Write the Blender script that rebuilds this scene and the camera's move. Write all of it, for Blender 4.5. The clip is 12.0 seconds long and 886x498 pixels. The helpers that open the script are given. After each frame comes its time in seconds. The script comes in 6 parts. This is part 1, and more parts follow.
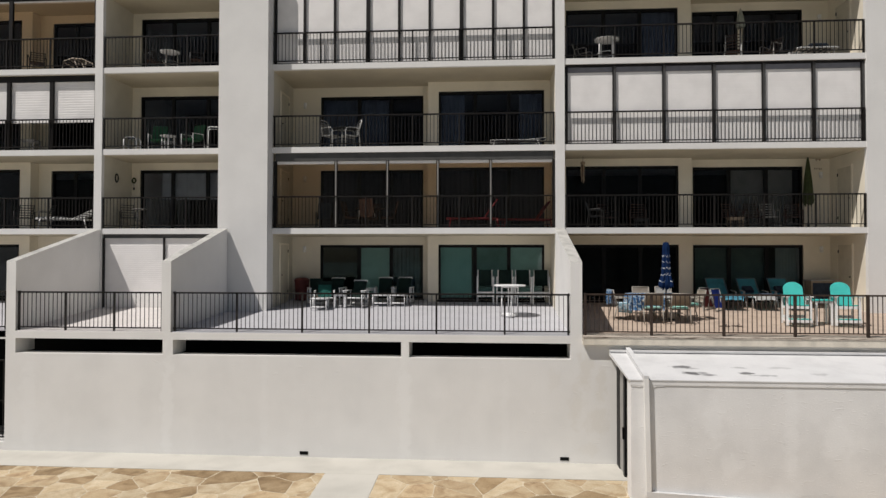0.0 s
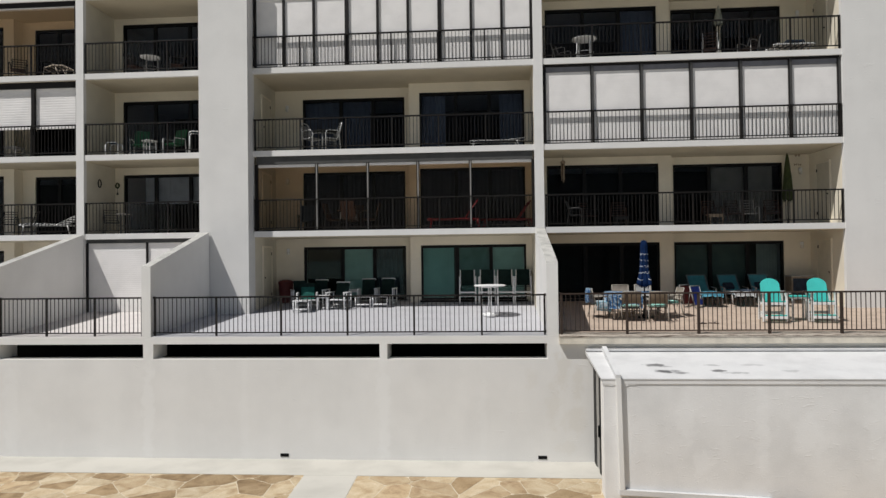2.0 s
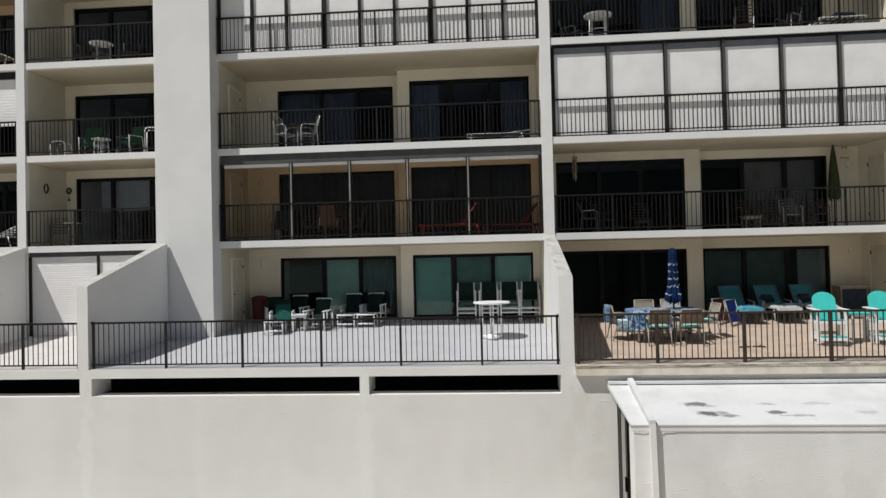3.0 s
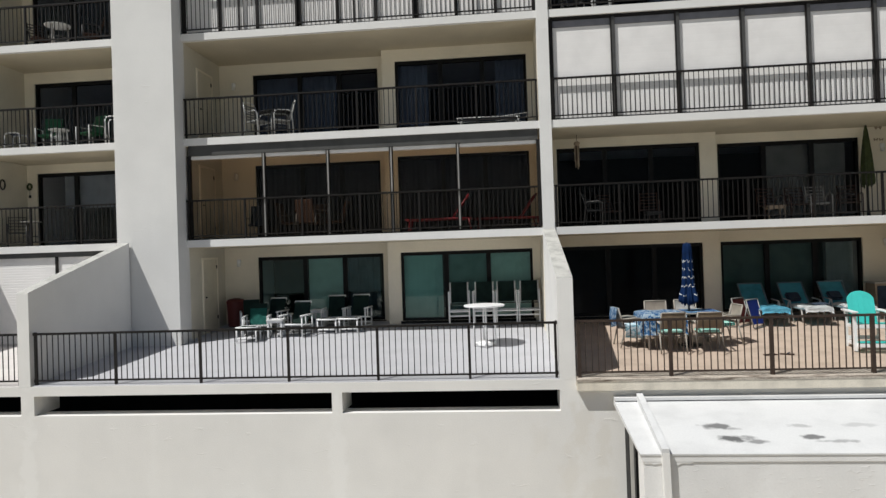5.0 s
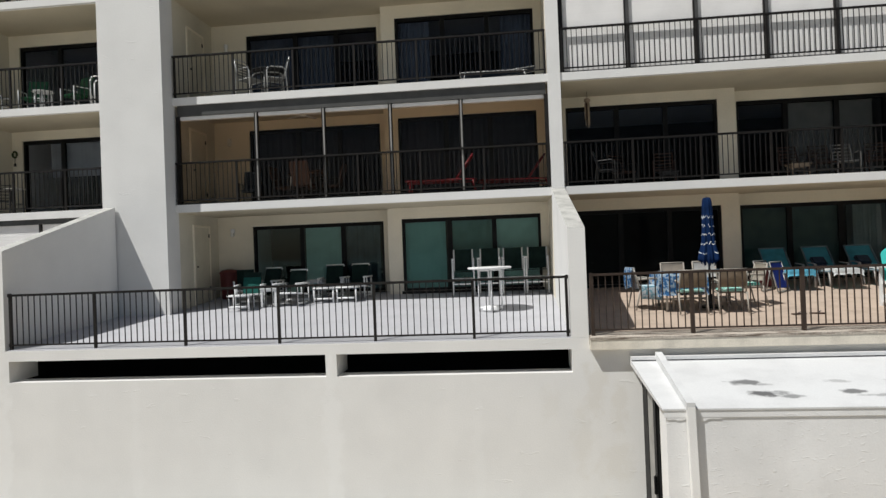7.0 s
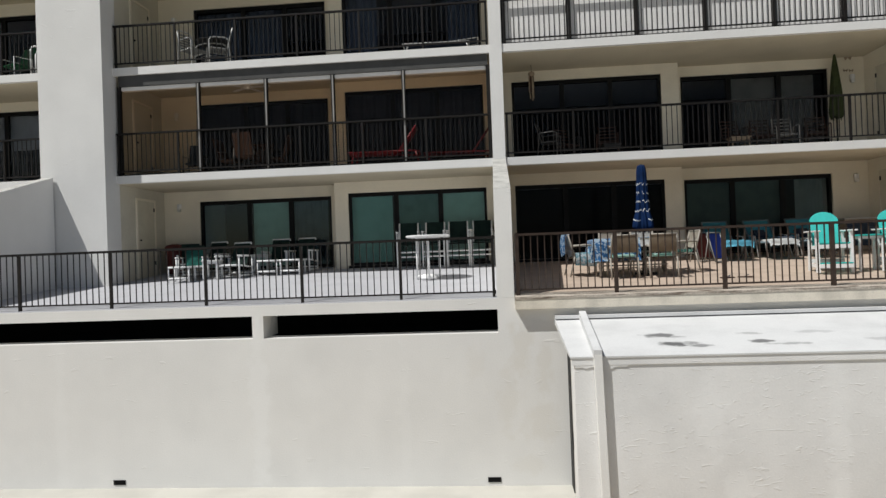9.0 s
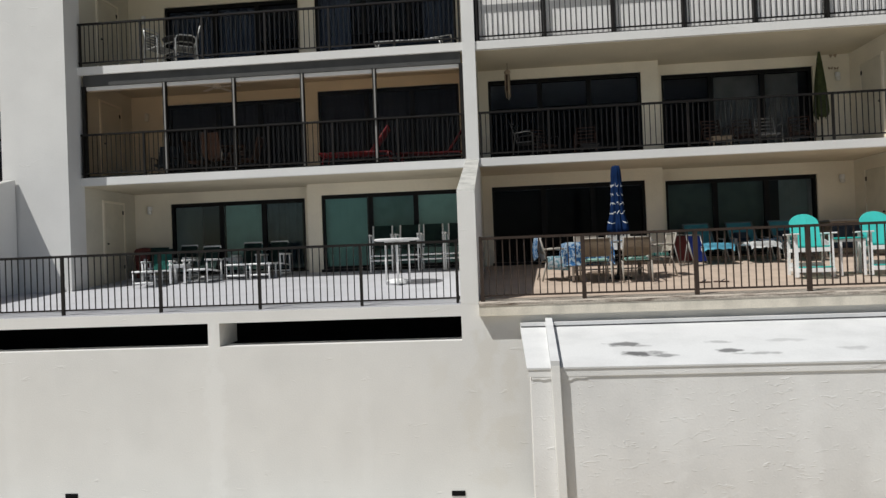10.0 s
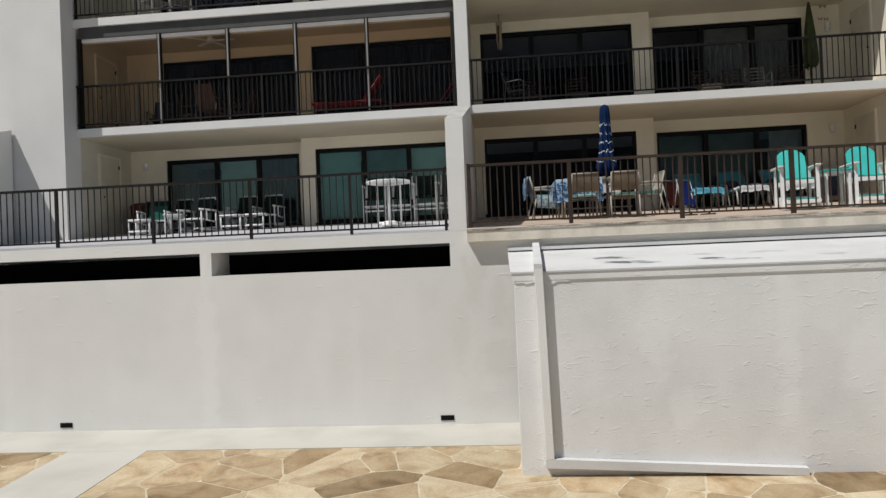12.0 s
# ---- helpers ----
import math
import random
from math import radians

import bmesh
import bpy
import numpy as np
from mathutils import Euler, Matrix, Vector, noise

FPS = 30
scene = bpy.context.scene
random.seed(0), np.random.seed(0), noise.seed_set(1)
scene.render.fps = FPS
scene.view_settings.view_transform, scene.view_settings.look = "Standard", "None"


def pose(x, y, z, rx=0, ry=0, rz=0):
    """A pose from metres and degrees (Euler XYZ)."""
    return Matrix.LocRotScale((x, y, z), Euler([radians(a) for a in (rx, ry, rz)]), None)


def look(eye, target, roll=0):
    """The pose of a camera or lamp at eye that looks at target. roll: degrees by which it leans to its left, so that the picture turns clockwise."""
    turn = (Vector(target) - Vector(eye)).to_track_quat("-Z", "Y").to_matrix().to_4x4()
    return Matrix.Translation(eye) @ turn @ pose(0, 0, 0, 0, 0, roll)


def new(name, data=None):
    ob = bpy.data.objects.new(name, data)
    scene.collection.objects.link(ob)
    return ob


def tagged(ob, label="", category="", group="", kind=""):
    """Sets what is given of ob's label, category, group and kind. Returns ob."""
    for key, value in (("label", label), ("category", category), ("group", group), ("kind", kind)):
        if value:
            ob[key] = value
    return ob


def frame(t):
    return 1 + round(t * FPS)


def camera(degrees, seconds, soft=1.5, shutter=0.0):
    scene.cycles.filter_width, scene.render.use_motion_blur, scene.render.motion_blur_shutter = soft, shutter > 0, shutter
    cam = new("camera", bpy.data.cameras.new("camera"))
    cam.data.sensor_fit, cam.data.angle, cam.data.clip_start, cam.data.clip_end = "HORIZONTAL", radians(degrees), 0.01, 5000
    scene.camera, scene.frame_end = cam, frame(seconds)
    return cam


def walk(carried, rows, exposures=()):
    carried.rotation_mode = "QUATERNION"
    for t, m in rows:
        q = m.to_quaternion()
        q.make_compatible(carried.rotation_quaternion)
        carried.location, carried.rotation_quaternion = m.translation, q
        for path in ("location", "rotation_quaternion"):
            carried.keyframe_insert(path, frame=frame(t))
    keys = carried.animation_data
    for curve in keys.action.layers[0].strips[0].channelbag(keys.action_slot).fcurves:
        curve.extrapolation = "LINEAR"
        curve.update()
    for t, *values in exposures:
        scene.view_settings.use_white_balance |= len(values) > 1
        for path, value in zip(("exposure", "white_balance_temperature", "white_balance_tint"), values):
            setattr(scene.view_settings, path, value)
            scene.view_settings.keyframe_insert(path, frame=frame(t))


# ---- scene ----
cam = camera(68.0, 12.0, soft=1.42)
PATH = [
    (0, (0.504, 1.005, 5.287), (0.362, 2.999, 5.325), 0.1),
    (0.5, (0.643, 0.802, 5.321), (0.499, 2.796, 5.359), -0.1),
    (1, (0.848, 0.289, 5.261), (0.702, 2.284, 5.294), -0.2),
    (1.5, (1.036, 0.313, 5.328), (0.891, 2.307, 5.36), -0.5),
    (2, (1.147, 0.942, 5.405), (1.004, 2.937, 5.434), -0.7),
    (2.5, (1.191, 2.081, 5.508), (1.048, 4.075, 5.536), -1.0),
    (3, (1.223, 3.883, 5.694), (1.068, 5.877, 5.729), -1.3),
    (3.2, (1.237, 4.374, 5.756), (1.077, 6.367, 5.784), -1.3),
    (4.8, (1.614, 5.701, 5.775), (1.43, 7.693, 5.793), -1.8),
    (5, (1.667, 5.725, 5.807), (1.478, 7.716, 5.822), -1.9),
    (5.5, (1.709, 5.937, 5.817), (1.517, 7.928, 5.825), -2.0),
    (6, (1.687, 6.389, 5.716), (1.488, 8.379, 5.734), -2.1),
    (6.5, (1.671, 6.574, 5.631), (1.467, 8.563, 5.642), -2.1),
    (7, (1.644, 6.687, 4.909), (1.434, 8.676, 4.923), -2.2),
    (7.2, (1.659, 6.699, 4.703), (1.447, 8.688, 4.717), -2.3),
    (8.8, (2.433, 6.821, 4.117), (2.272, 8.815, 4.137), -2.1),
    (9, (2.677, 6.82, 4.128), (2.509, 8.813, 4.146), -2.1),
    (9.5, (3.071, 6.981, 4.122), (2.902, 8.973, 4.138), -2.2),
    (10, (3.313, 7.315, 4.173), (3.142, 9.307, 4.193), -2.2),
    (10.5, (3.406, 7.365, 4.08), (3.231, 9.357, 4.098), -2.2),
    (11, (3.425, 7.294, 3.566), (3.249, 9.286, 3.582), -2.3),
    (11.5, (3.457, 7.233, 3.269), (3.282, 9.225, 3.289), -2.3),
    (12, (3.505, 7.209, 2.921), (3.328, 9.201, 2.94), -2.4),
]
walk(cam, [(t, look(eye, target, roll)) for t, eye, target, roll in PATH],
     [(0, -0.07, 6560, 12), (1, -0.06, 6440, 11), (1.5, -0.06, 6430, 11), (2.5, -0.02, 6330, 9.5), (5, 0.11, 6330, 8.5), (7, 0.11, 6320, 8.5), (9, 0.04, 6320, 8.5), (10.5, 0.03, 6330, 8.5), (12, -0.08, 6380, 9.5)])

# ---- light ----
SUN_WAY = Vector((0.50, 0.36, -1.0)).normalized()
world = bpy.data.worlds.new("sky")
scene.world = world
world.use_nodes = True
wn = world.node_tree.nodes
sky = wn.new("ShaderNodeTexSky")
sky.sky_type = 'NISHITA'
sky.sun_disc = False
sky.dust_density = 1.8
sky.sun_elevation = math.asin(-SUN_WAY.z)
sky.sun_rotation = math.atan2(-SUN_WAY.x, -SUN_WAY.y)
wn["Background"].inputs[1].default_value = 0.041
world.node_tree.links.new(sky.outputs[0], wn["Background"].inputs[0])
sun = new("sun", bpy.data.lights.new("sun", 'SUN'))
sun.data.energy = 4.2
sun.data.angle = radians(0.5)
sun.data.color = (1.0, 0.972, 0.925)
sun.rotation_mode = 'QUATERNION'
sun.rotation_quaternion = SUN_WAY.to_track_quat('-Z', 'Y')


# ---- materials ----
def material(name, colour, rough=0.7, metal=0.0, vary=0.12, scale=3.0, fine=60.0, bump=0.15, depth=0.004,
             stain=None, random_part=0.0, spec=0.4):
    """Base colour with broad stains and fine grain, plus relief."""
    m = bpy.data.materials.new(name)
    m.use_nodes = True
    t = m.node_tree
    b = t.nodes["Principled BSDF"]
    b.inputs["Metallic"].default_value = metal
    b.inputs["Specular IOR Level"].default_value = spec
    co = t.nodes.new("ShaderNodeTexCoord")
    geo = t.nodes.new("ShaderNodeNewGeometry")
    n1 = t.nodes.new("ShaderNodeTexNoise")
    n1.inputs["Scale"].default_value = scale
    n1.inputs["Detail"].default_value = 6
    n2 = t.nodes.new("ShaderNodeTexNoise")
    n2.inputs["Scale"].default_value = fine
    n2.inputs["Detail"].default_value = 3
    t.links.new(geo.outputs["Position"], n1.inputs["Vector"])
    t.links.new(geo.outputs["Position"], n2.inputs["Vector"])
    mix = t.nodes.new("ShaderNodeMixRGB")
    mix.blend_type = 'MIX'
    dark = stain or tuple(c * (1 - 2.2 * vary) for c in colour)
    mix.inputs[1].default_value = (*dark, 1)
    mix.inputs[2].default_value = (*colour, 1)
    ramp = t.nodes.new("ShaderNodeMapRange")
    ramp.inputs[1].default_value = 0.32
    ramp.inputs[2].default_value = 0.56
    t.links.new(n1.outputs["Fac"], ramp.inputs[0])
    t.links.new(ramp.outputs[0], mix.inputs[0])
    hsv = t.nodes.new("ShaderNodeHueSaturation")
    t.links.new(mix.outputs[0], hsv.inputs["Color"])
    val = t.nodes.new("ShaderNodeMapRange")
    val.inputs[1].default_value, val.inputs[2].default_value = 0.3, 0.7
    val.inputs[3].default_value, val.inputs[4].default_value = 1 - vary, 1 + vary * 0.4
    t.links.new(n2.outputs["Fac"], val.inputs[0])
    if random_part:
        info = t.nodes.new("ShaderNodeObjectInfo")
        rr = t.nodes.new("ShaderNodeMapRange")
        rr.inputs[3].default_value, rr.inputs[4].default_value = 1 - random_part, 1 + random_part * 0.6
        t.links.new(info.outputs["Random"], rr.inputs[0])
        mul = t.nodes.new("ShaderNodeMath")
        mul.operation = 'MULTIPLY'
        t.links.new(val.outputs[0], mul.inputs[0])
        t.links.new(rr.outputs[0], mul.inputs[1])
        t.links.new(mul.outputs[0], hsv.inputs["Value"])
    else:
        t.links.new(val.outputs[0], hsv.inputs["Value"])
    t.links.new(hsv.outputs[0], b.inputs["Base Color"])
    rg = t.nodes.new("ShaderNodeMapRange")
    rg.inputs[3].default_value, rg.inputs[4].default_value = min(1, rough + 0.08), max(0.03, rough - 0.08)
    t.links.new(n1.outputs["Fac"], rg.inputs[0])
    t.links.new(rg.outputs[0], b.inputs["Roughness"])
    if bump:
        bp = t.nodes.new("ShaderNodeBump")
        bp.inputs["Strength"].default_value = bump
        bp.inputs["Distance"].default_value = depth
        t.links.new(n2.outputs["Fac"], bp.inputs["Height"])
        t.links.new(bp.outputs[0], b.inputs["Normal"])
    return m


def glass_material(name, tint, gloss=1.0):
    m = bpy.data.materials.new(name)
    m.use_nodes = True
    t = m.node_tree
    out = t.nodes["Material Output"]
    t.nodes.remove(t.nodes["Principled BSDF"])
    tr = t.nodes.new("ShaderNodeBsdfTransparent")
    tr.inputs[0].default_value = (*tint, 1)
    gl = t.nodes.new("ShaderNodeBsdfGlossy")
    gl.inputs["Roughness"].default_value = 0.02
    gl.inputs["Color"].default_value = (gloss, gloss, gloss, 1)
    lw = t.nodes.new("ShaderNodeLayerWeight")
    lw.inputs[0].default_value = 0.5
    pw = t.nodes.new("ShaderNodeMath")
    pw.operation = 'POWER'
    pw.inputs[1].default_value = 5.0
    fr = t.nodes.new("ShaderNodeMath")
    fr.operation = 'MULTIPLY_ADD'
    fr.inputs[1].default_value, fr.inputs[2].default_value = 0.95, 0.04
    t.links.new(lw.outputs["Facing"], pw.inputs[0])
    t.links.new(pw.outputs[0], fr.inputs[0])
    mx = t.nodes.new("ShaderNodeMixShader")
    nz = t.nodes.new("ShaderNodeTexNoise")
    nz.inputs["Scale"].default_value = 0.8
    bp = t.nodes.new("ShaderNodeBump")
    bp.inputs["Strength"].default_value = 0.05
    bp.inputs["Distance"].default_value = 0.02
    geo = t.nodes.new("ShaderNodeNewGeometry")
    t.links.new(geo.outputs["Position"], nz.inputs["Vector"])
    t.links.new(nz.outputs["Fac"], bp.inputs["Height"])
    t.links.new(bp.outputs[0], gl.inputs["Normal"])
    t.links.new(fr.outputs[0], mx.inputs[0])
    t.links.new(tr.outputs[0], mx.inputs[1])
    t.links.new(gl.outputs[0], mx.inputs[2])
    t.links.new(mx.outputs[0], out.inputs["Surface"])
    return m


STUCCO = material("white_stucco", (0.745, 0.735, 0.71), 0.85, vary=0.022, scale=0.7, fine=38, bump=0.35, depth=0.006)
CREAM = material("cream_stucco", (0.80, 0.735, 0.60), 0.85, vary=0.05, scale=0.8, fine=45, bump=0.35, depth=0.005)
# greyer copy of the cream, the shade of side walls put into colour
SIDE_SHADE = material("shaded_cream_stucco", (0.62, 0.58, 0.475), 0.85, vary=0.06, scale=0.9, fine=45, bump=0.35, depth=0.005)
# darker stucco for fin tops, dulling how brightly the sun strikes them
SUN_DULLED_TOP = material("sun_dulled_wall_cap", (0.50, 0.49, 0.455), 0.9, vary=0.14, scale=3.5, fine=40, bump=0.4, depth=0.006)
BAND_PAINT = material("weathered_cream_band", (0.71, 0.65, 0.545), 0.85, vary=0.10, scale=2.5, fine=45, bump=0.35, depth=0.006)
# darker copy of the cream wall paint, putting ceiling shade into colour
CEILING = material("shaded_cream_ceiling", (0.58, 0.515, 0.385), 0.9, vary=0.05, scale=0.8, fine=45, bump=0.3, depth=0.005)
DECK = material("grey_deck_coating", (0.455, 0.452, 0.472), 0.7, vary=0.035, scale=1.2, fine=80, bump=0.2)
BALCONY_DECK = material("grey_balcony_coating", (0.42, 0.405, 0.385), 0.75, vary=0.08, scale=1.4, fine=60, bump=0.25)
DECK_WEST = material("pinkish_white_deck_coating", (0.60, 0.565, 0.545), 0.75, vary=0.05, scale=1.4, fine=70, bump=0.25)
DECK_TAN = material("tan_deck_coating", (0.485, 0.382, 0.302), 0.75, vary=0.08, scale=2.2, fine=50, bump=0.35)
EDGE_TAN = material("weathered_tan_edge", (0.50, 0.44, 0.37), 0.85, vary=0.3, scale=9, fine=40, bump=0.6, depth=0.012, stain=(0.10, 0.07, 0.05))


def stretched(m, way):
    """Stretches a material's broad stains along one direction."""
    t = m.node_tree
    for n in t.nodes:
        if n.type == 'TEX_NOISE' and n.inputs["Detail"].default_value == 6:
            mp = t.nodes.new("ShaderNodeMapping")
            mp.inputs["Scale"].default_value = way
            t.links.new(n.inputs["Vector"].links[0].from_socket, mp.inputs["Vector"])
            t.links.new(mp.outputs[0], n.inputs["Vector"])
            break


stretched(EDGE_TAN, (0.30, 3.2, 3.0))
BRONZE = material("dark_bronze_aluminium", (0.015, 0.0125, 0.011), 0.5, vary=0.15, scale=4, bump=0.05, spec=0.25)
BROWN_PAINT = material("sun_faded_brown_paint", (0.046, 0.030, 0.022), 0.55, vary=0.15, scale=4, bump=0.05, spec=0.3)
BLACK_FRAME = material("black_door_frame", (0.007, 0.007, 0.007), 0.5, vary=0.15, bump=0.03, spec=0.15)
GREY_FRAME = material("grey_screen_frame", (0.30, 0.29, 0.27), 0.5, vary=0.1, bump=0.03)
POST_GREY = material("grey_anodised_post", (0.075, 0.073, 0.070), 0.5, vary=0.12, scale=5, bump=0.03)
CASSETTE_GREY = material("grey_shutter_cassette", (0.19, 0.19, 0.21), 0.5, vary=0.08, scale=3, bump=0.03)
DARK_GREY = material("dark_grey_header", (0.075, 0.074, 0.070), 0.5, vary=0.12, bump=0.03)
SHUTTER = material("white_shutter_slats", (0.83, 0.808, 0.785), 0.6, vary=0.04, scale=1.5, bump=0.05)
ROUGH_STUCCO = material("rough_white_stucco", (0.735, 0.729, 0.715), 0.85, vary=0.03, scale=0.8, fine=38, bump=0.28, depth=0.006)
ROOFWHITE = material("white_roof_coating", (0.64, 0.64, 0.635), 0.75, vary=0.05, scale=1.6, fine=35, bump=0.3, depth=0.006)


def trowel_marks(m, scale, lo, hi, strength, depth, way, swirl=0.6):
    """Adds sparse raised trowel marks to a stucco's relief."""
    t = m.node_tree
    b = t.nodes["Principled BSDF"]
    old = b.inputs["Normal"].links[0].from_node
    geo = t.nodes.new("ShaderNodeNewGeometry")
    mp = t.nodes.new("ShaderNodeMapping")
    mp.inputs["Scale"].default_value = way
    nz = t.nodes.new("ShaderNodeTexNoise")
    nz.inputs["Scale"].default_value = scale
    nz.inputs["Detail"].default_value = 5
    nz.inputs["Distortion"].default_value = swirl
    mr = t.nodes.new("ShaderNodeMapRange")
    mr.inputs[1].default_value, mr.inputs[2].default_value = lo, hi
    bp = t.nodes.new("ShaderNodeBump")
    bp.inputs["Strength"].default_value = strength
    bp.inputs["Distance"].default_value = depth
    t.links.new(geo.outputs["Position"], mp.inputs["Vector"])
    t.links.new(mp.outputs[0], nz.inputs["Vector"])
    t.links.new(nz.outputs["Fac"], mr.inputs[0])
    t.links.new(mr.outputs[0], bp.inputs["Height"])
    t.links.new(old.outputs[0], bp.inputs["Normal"])
    t.links.new(bp.outputs[0], b.inputs["Normal"])



def streaks(m, amount):
    """Faint pale upright bands where the paint was rolled on thicker, and cloudy patches."""
    t = m.node_tree
    b = t.nodes["Principled BSDF"]
    old = b.inputs["Base Color"].links[0].from_socket
    geo = t.nodes.new("ShaderNodeNewGeometry")
    mp = t.nodes.new("ShaderNodeMapping")
    mp.inputs["Scale"].default_value = (1.3, 1.3, 0.10)
    nz = t.nodes.new("ShaderNodeTexNoise")
    nz.inputs["Scale"].default_value, nz.inputs["Detail"].default_value = 1.0, 4
    n2 = t.nodes.new("ShaderNodeTexNoise")
    n2.inputs["Scale"].default_value, n2.inputs["Detail"].default_value = 1.6, 8
    ad = t.nodes.new("ShaderNodeMath")
    mr = t.nodes.new("ShaderNodeMapRange")
    mr.inputs[1].default_value, mr.inputs[2].default_value = 0.75, 1.25
    mr.inputs[3].default_value, mr.inputs[4].default_value = 1 - amount, 1 + amount
    hsv = t.nodes.new("ShaderNodeHueSaturation")
    t.links.new(geo.outputs["Position"], mp.inputs["Vector"])
    t.links.new(mp.outputs[0], nz.inputs["Vector"])
    t.links.new(geo.outputs["Position"], n2.inputs["Vector"])
    t.links.new(nz.outputs["Fac"], ad.inputs[0])
    t.links.new(n2.outputs["Fac"], ad.inputs[1])
    t.links.new(ad.outputs[0], mr.inputs[0])
    t.links.new(mr.outputs[0], hsv.inputs["Value"])
    t.links.new(old, hsv.inputs["Color"])
    t.links.new(hsv.outputs[0], b.inputs["Base Color"])


trowel_marks(ROUGH_STUCCO, 2.6, 0.35, 0.75, 0.07, 0.016, (1.0, 1.0, 1.2), 0.0)
trowel_marks(ROUGH_STUCCO, 4.6, 0.63, 0.73, 0.32, 0.014, (0.75, 1.0, 2.0), 1.4)
trowel_marks(ROUGH_STUCCO, 11.0, 0.62, 0.72, 0.42, 0.008, (0.6, 1.0, 1.7), 1.0)
trowel_marks(STUCCO, 3.4, 0.66, 0.72, 0.30, 0.010, (0.8, 1.0, 2.6))
streaks(ROUGH_STUCCO, 0.035)
streaks(STUCCO, 0.022)


def worn_patches(m, spots, colour=(0.10, 0.10, 0.10), upright=False):
    """Dark worn patches with frayed outlines on a coating; spots: (x, y, half length, half width, strength)."""
    t = m.node_tree
    b = t.nodes["Principled BSDF"]
    old = b.inputs["Base Color"].links[0].from_socket
    geo = t.nodes.new("ShaderNodeNewGeometry")
    nz = t.nodes.new("ShaderNodeTexNoise")
    nz.inputs["Scale"].default_value = 5.0
    nz.inputs["Detail"].default_value = 6
    t.links.new(geo.outputs["Position"], nz.inputs["Vector"])
    fray = t.nodes.new("ShaderNodeMath")
    fray.operation = 'MULTIPLY_ADD'
    fray.inputs[1].default_value, fray.inputs[2].default_value = 2.4, -1.2
    t.links.new(nz.outputs["Fac"], fray.inputs[0])
    total = None
    for x, y, rx, ry, amount in spots:
        mp = t.nodes.new("ShaderNodeMapping")
        mp.vector_type = 'TEXTURE'
        mp.inputs["Location"].default_value = (x, 0, y) if upright else (x, y, 0)
        mp.inputs["Scale"].default_value = (rx, 1000, ry) if upright else (rx, ry, 1000)
        ln = t.nodes.new("ShaderNodeVectorMath")
        ln.operation = 'LENGTH'
        ad = t.nodes.new("ShaderNodeMath")
        mr = t.nodes.new("ShaderNodeMapRange")
        mr.inputs[1].default_value, mr.inputs[2].default_value = 1.15, 0.55
        mr.inputs[3].default_value, mr.inputs[4].default_value = 0.0, amount
        t.links.new(geo.outputs["Position"], mp.inputs["Vector"])
        t.links.new(mp.outputs[0], ln.inputs[0])
        t.links.new(ln.outputs["Value"], ad.inputs[0])
        t.links.new(fray.outputs[0], ad.inputs[1])
        t.links.new(ad.outputs[0], mr.inputs[0])
        if total is None:
            total = mr.outputs[0]
        else:
            mx = t.nodes.new("ShaderNodeMath")
            mx.operation = 'MAXIMUM'
            t.links.new(total, mx.inputs[0])
            t.links.new(mr.outputs[0], mx.inputs[1])
            total = mx.outputs[0]
    mix = t.nodes.new("ShaderNodeMixRGB")
    mix.inputs[2].default_value = (*colour, 1)
    t.links.new(total, mix.inputs[0])
    t.links.new(old, mix.inputs[1])
    t.links.new(mix.outputs[0], b.inputs["Base Color"])


worn_patches(ROUGH_STUCCO, ((5.47, 1.75, 0.22, 0.55, 0.45), (7.12, 1.5, 0.16, 1.3, 0.4), (8.1, 1.4, 0.35, 0.5, 0.4), (4.15, 0.9, 0.2, 0.8, 0.3), (5.84, 0.8, 0.25, 0.3, 0.35), (9.6, 1.6, 0.3, 0.9, 0.35)), (0.80, 0.80, 0.79), True)
TERRACE_STUCCO = STUCCO.copy()
TERRACE_STUCCO.name = "weathered_terrace_stucco"
worn_patches(TERRACE_STUCCO, ((3.02, 2.45, 0.22, 0.55, 0.5), (3.40, 2.1, 0.16, 0.5, 0.4), (2.75, 1.5, 0.20, 0.6, 0.35), (3.3, 1.1, 0.3, 0.4, 0.4), (2.2, 2.2, 0.18, 0.35, 0.25), (3.1, 0.35, 0.35, 0.18, 0.3)), (0.665, 0.635, 0.575), True)
worn_patches(TERRACE_STUCCO, ((-1.76, 1.35, 0.17, 1.6, 0.6), (-8.32, 1.35, 0.18, 1.6, 0.6), (-12.3, 1.3, 0.25, 1.5, 0.4), (0.9, 1.2, 0.12, 1.3, 0.25), (-5.6, 1.2, 0.12, 1.4, 0.25)), (0.79, 0.785, 0.765), True)
worn_patches(ROOFWHITE, ((5.09, 17.08, 0.24, 0.13, 0.85), (5.30, 16.98, 0.12, 0.07, 0.5), (5.22, 16.56, 0.27, 0.12, 0.95), (5.48, 16.44, 0.14, 0.08, 0.7), (6.34, 17.08, 0.20, 0.09, 0.4), (6.42, 16.60, 0.20, 0.09, 0.85), (6.72, 16.44, 0.28, 0.07, 0.5), (7.35, 17.1, 0.28, 0.09, 0.25), (8.0, 16.6, 0.2, 0.09, 0.3)))
WHITE_PVC = material("white_plastic", (0.80, 0.80, 0.79), 0.4, vary=0.04, bump=0.03)
CONCRETE = material("pale_concrete", (0.53, 0.51, 0.455), 0.85, vary=0.06, scale=0.9, fine=70, bump=0.25)
# unseen room wall; near-black colour gives the shade behind the doors
ROOM_SHADE = material("room_shade_wall", (0.03, 0.027, 0.025), 0.9, vary=0.1, bump=0)
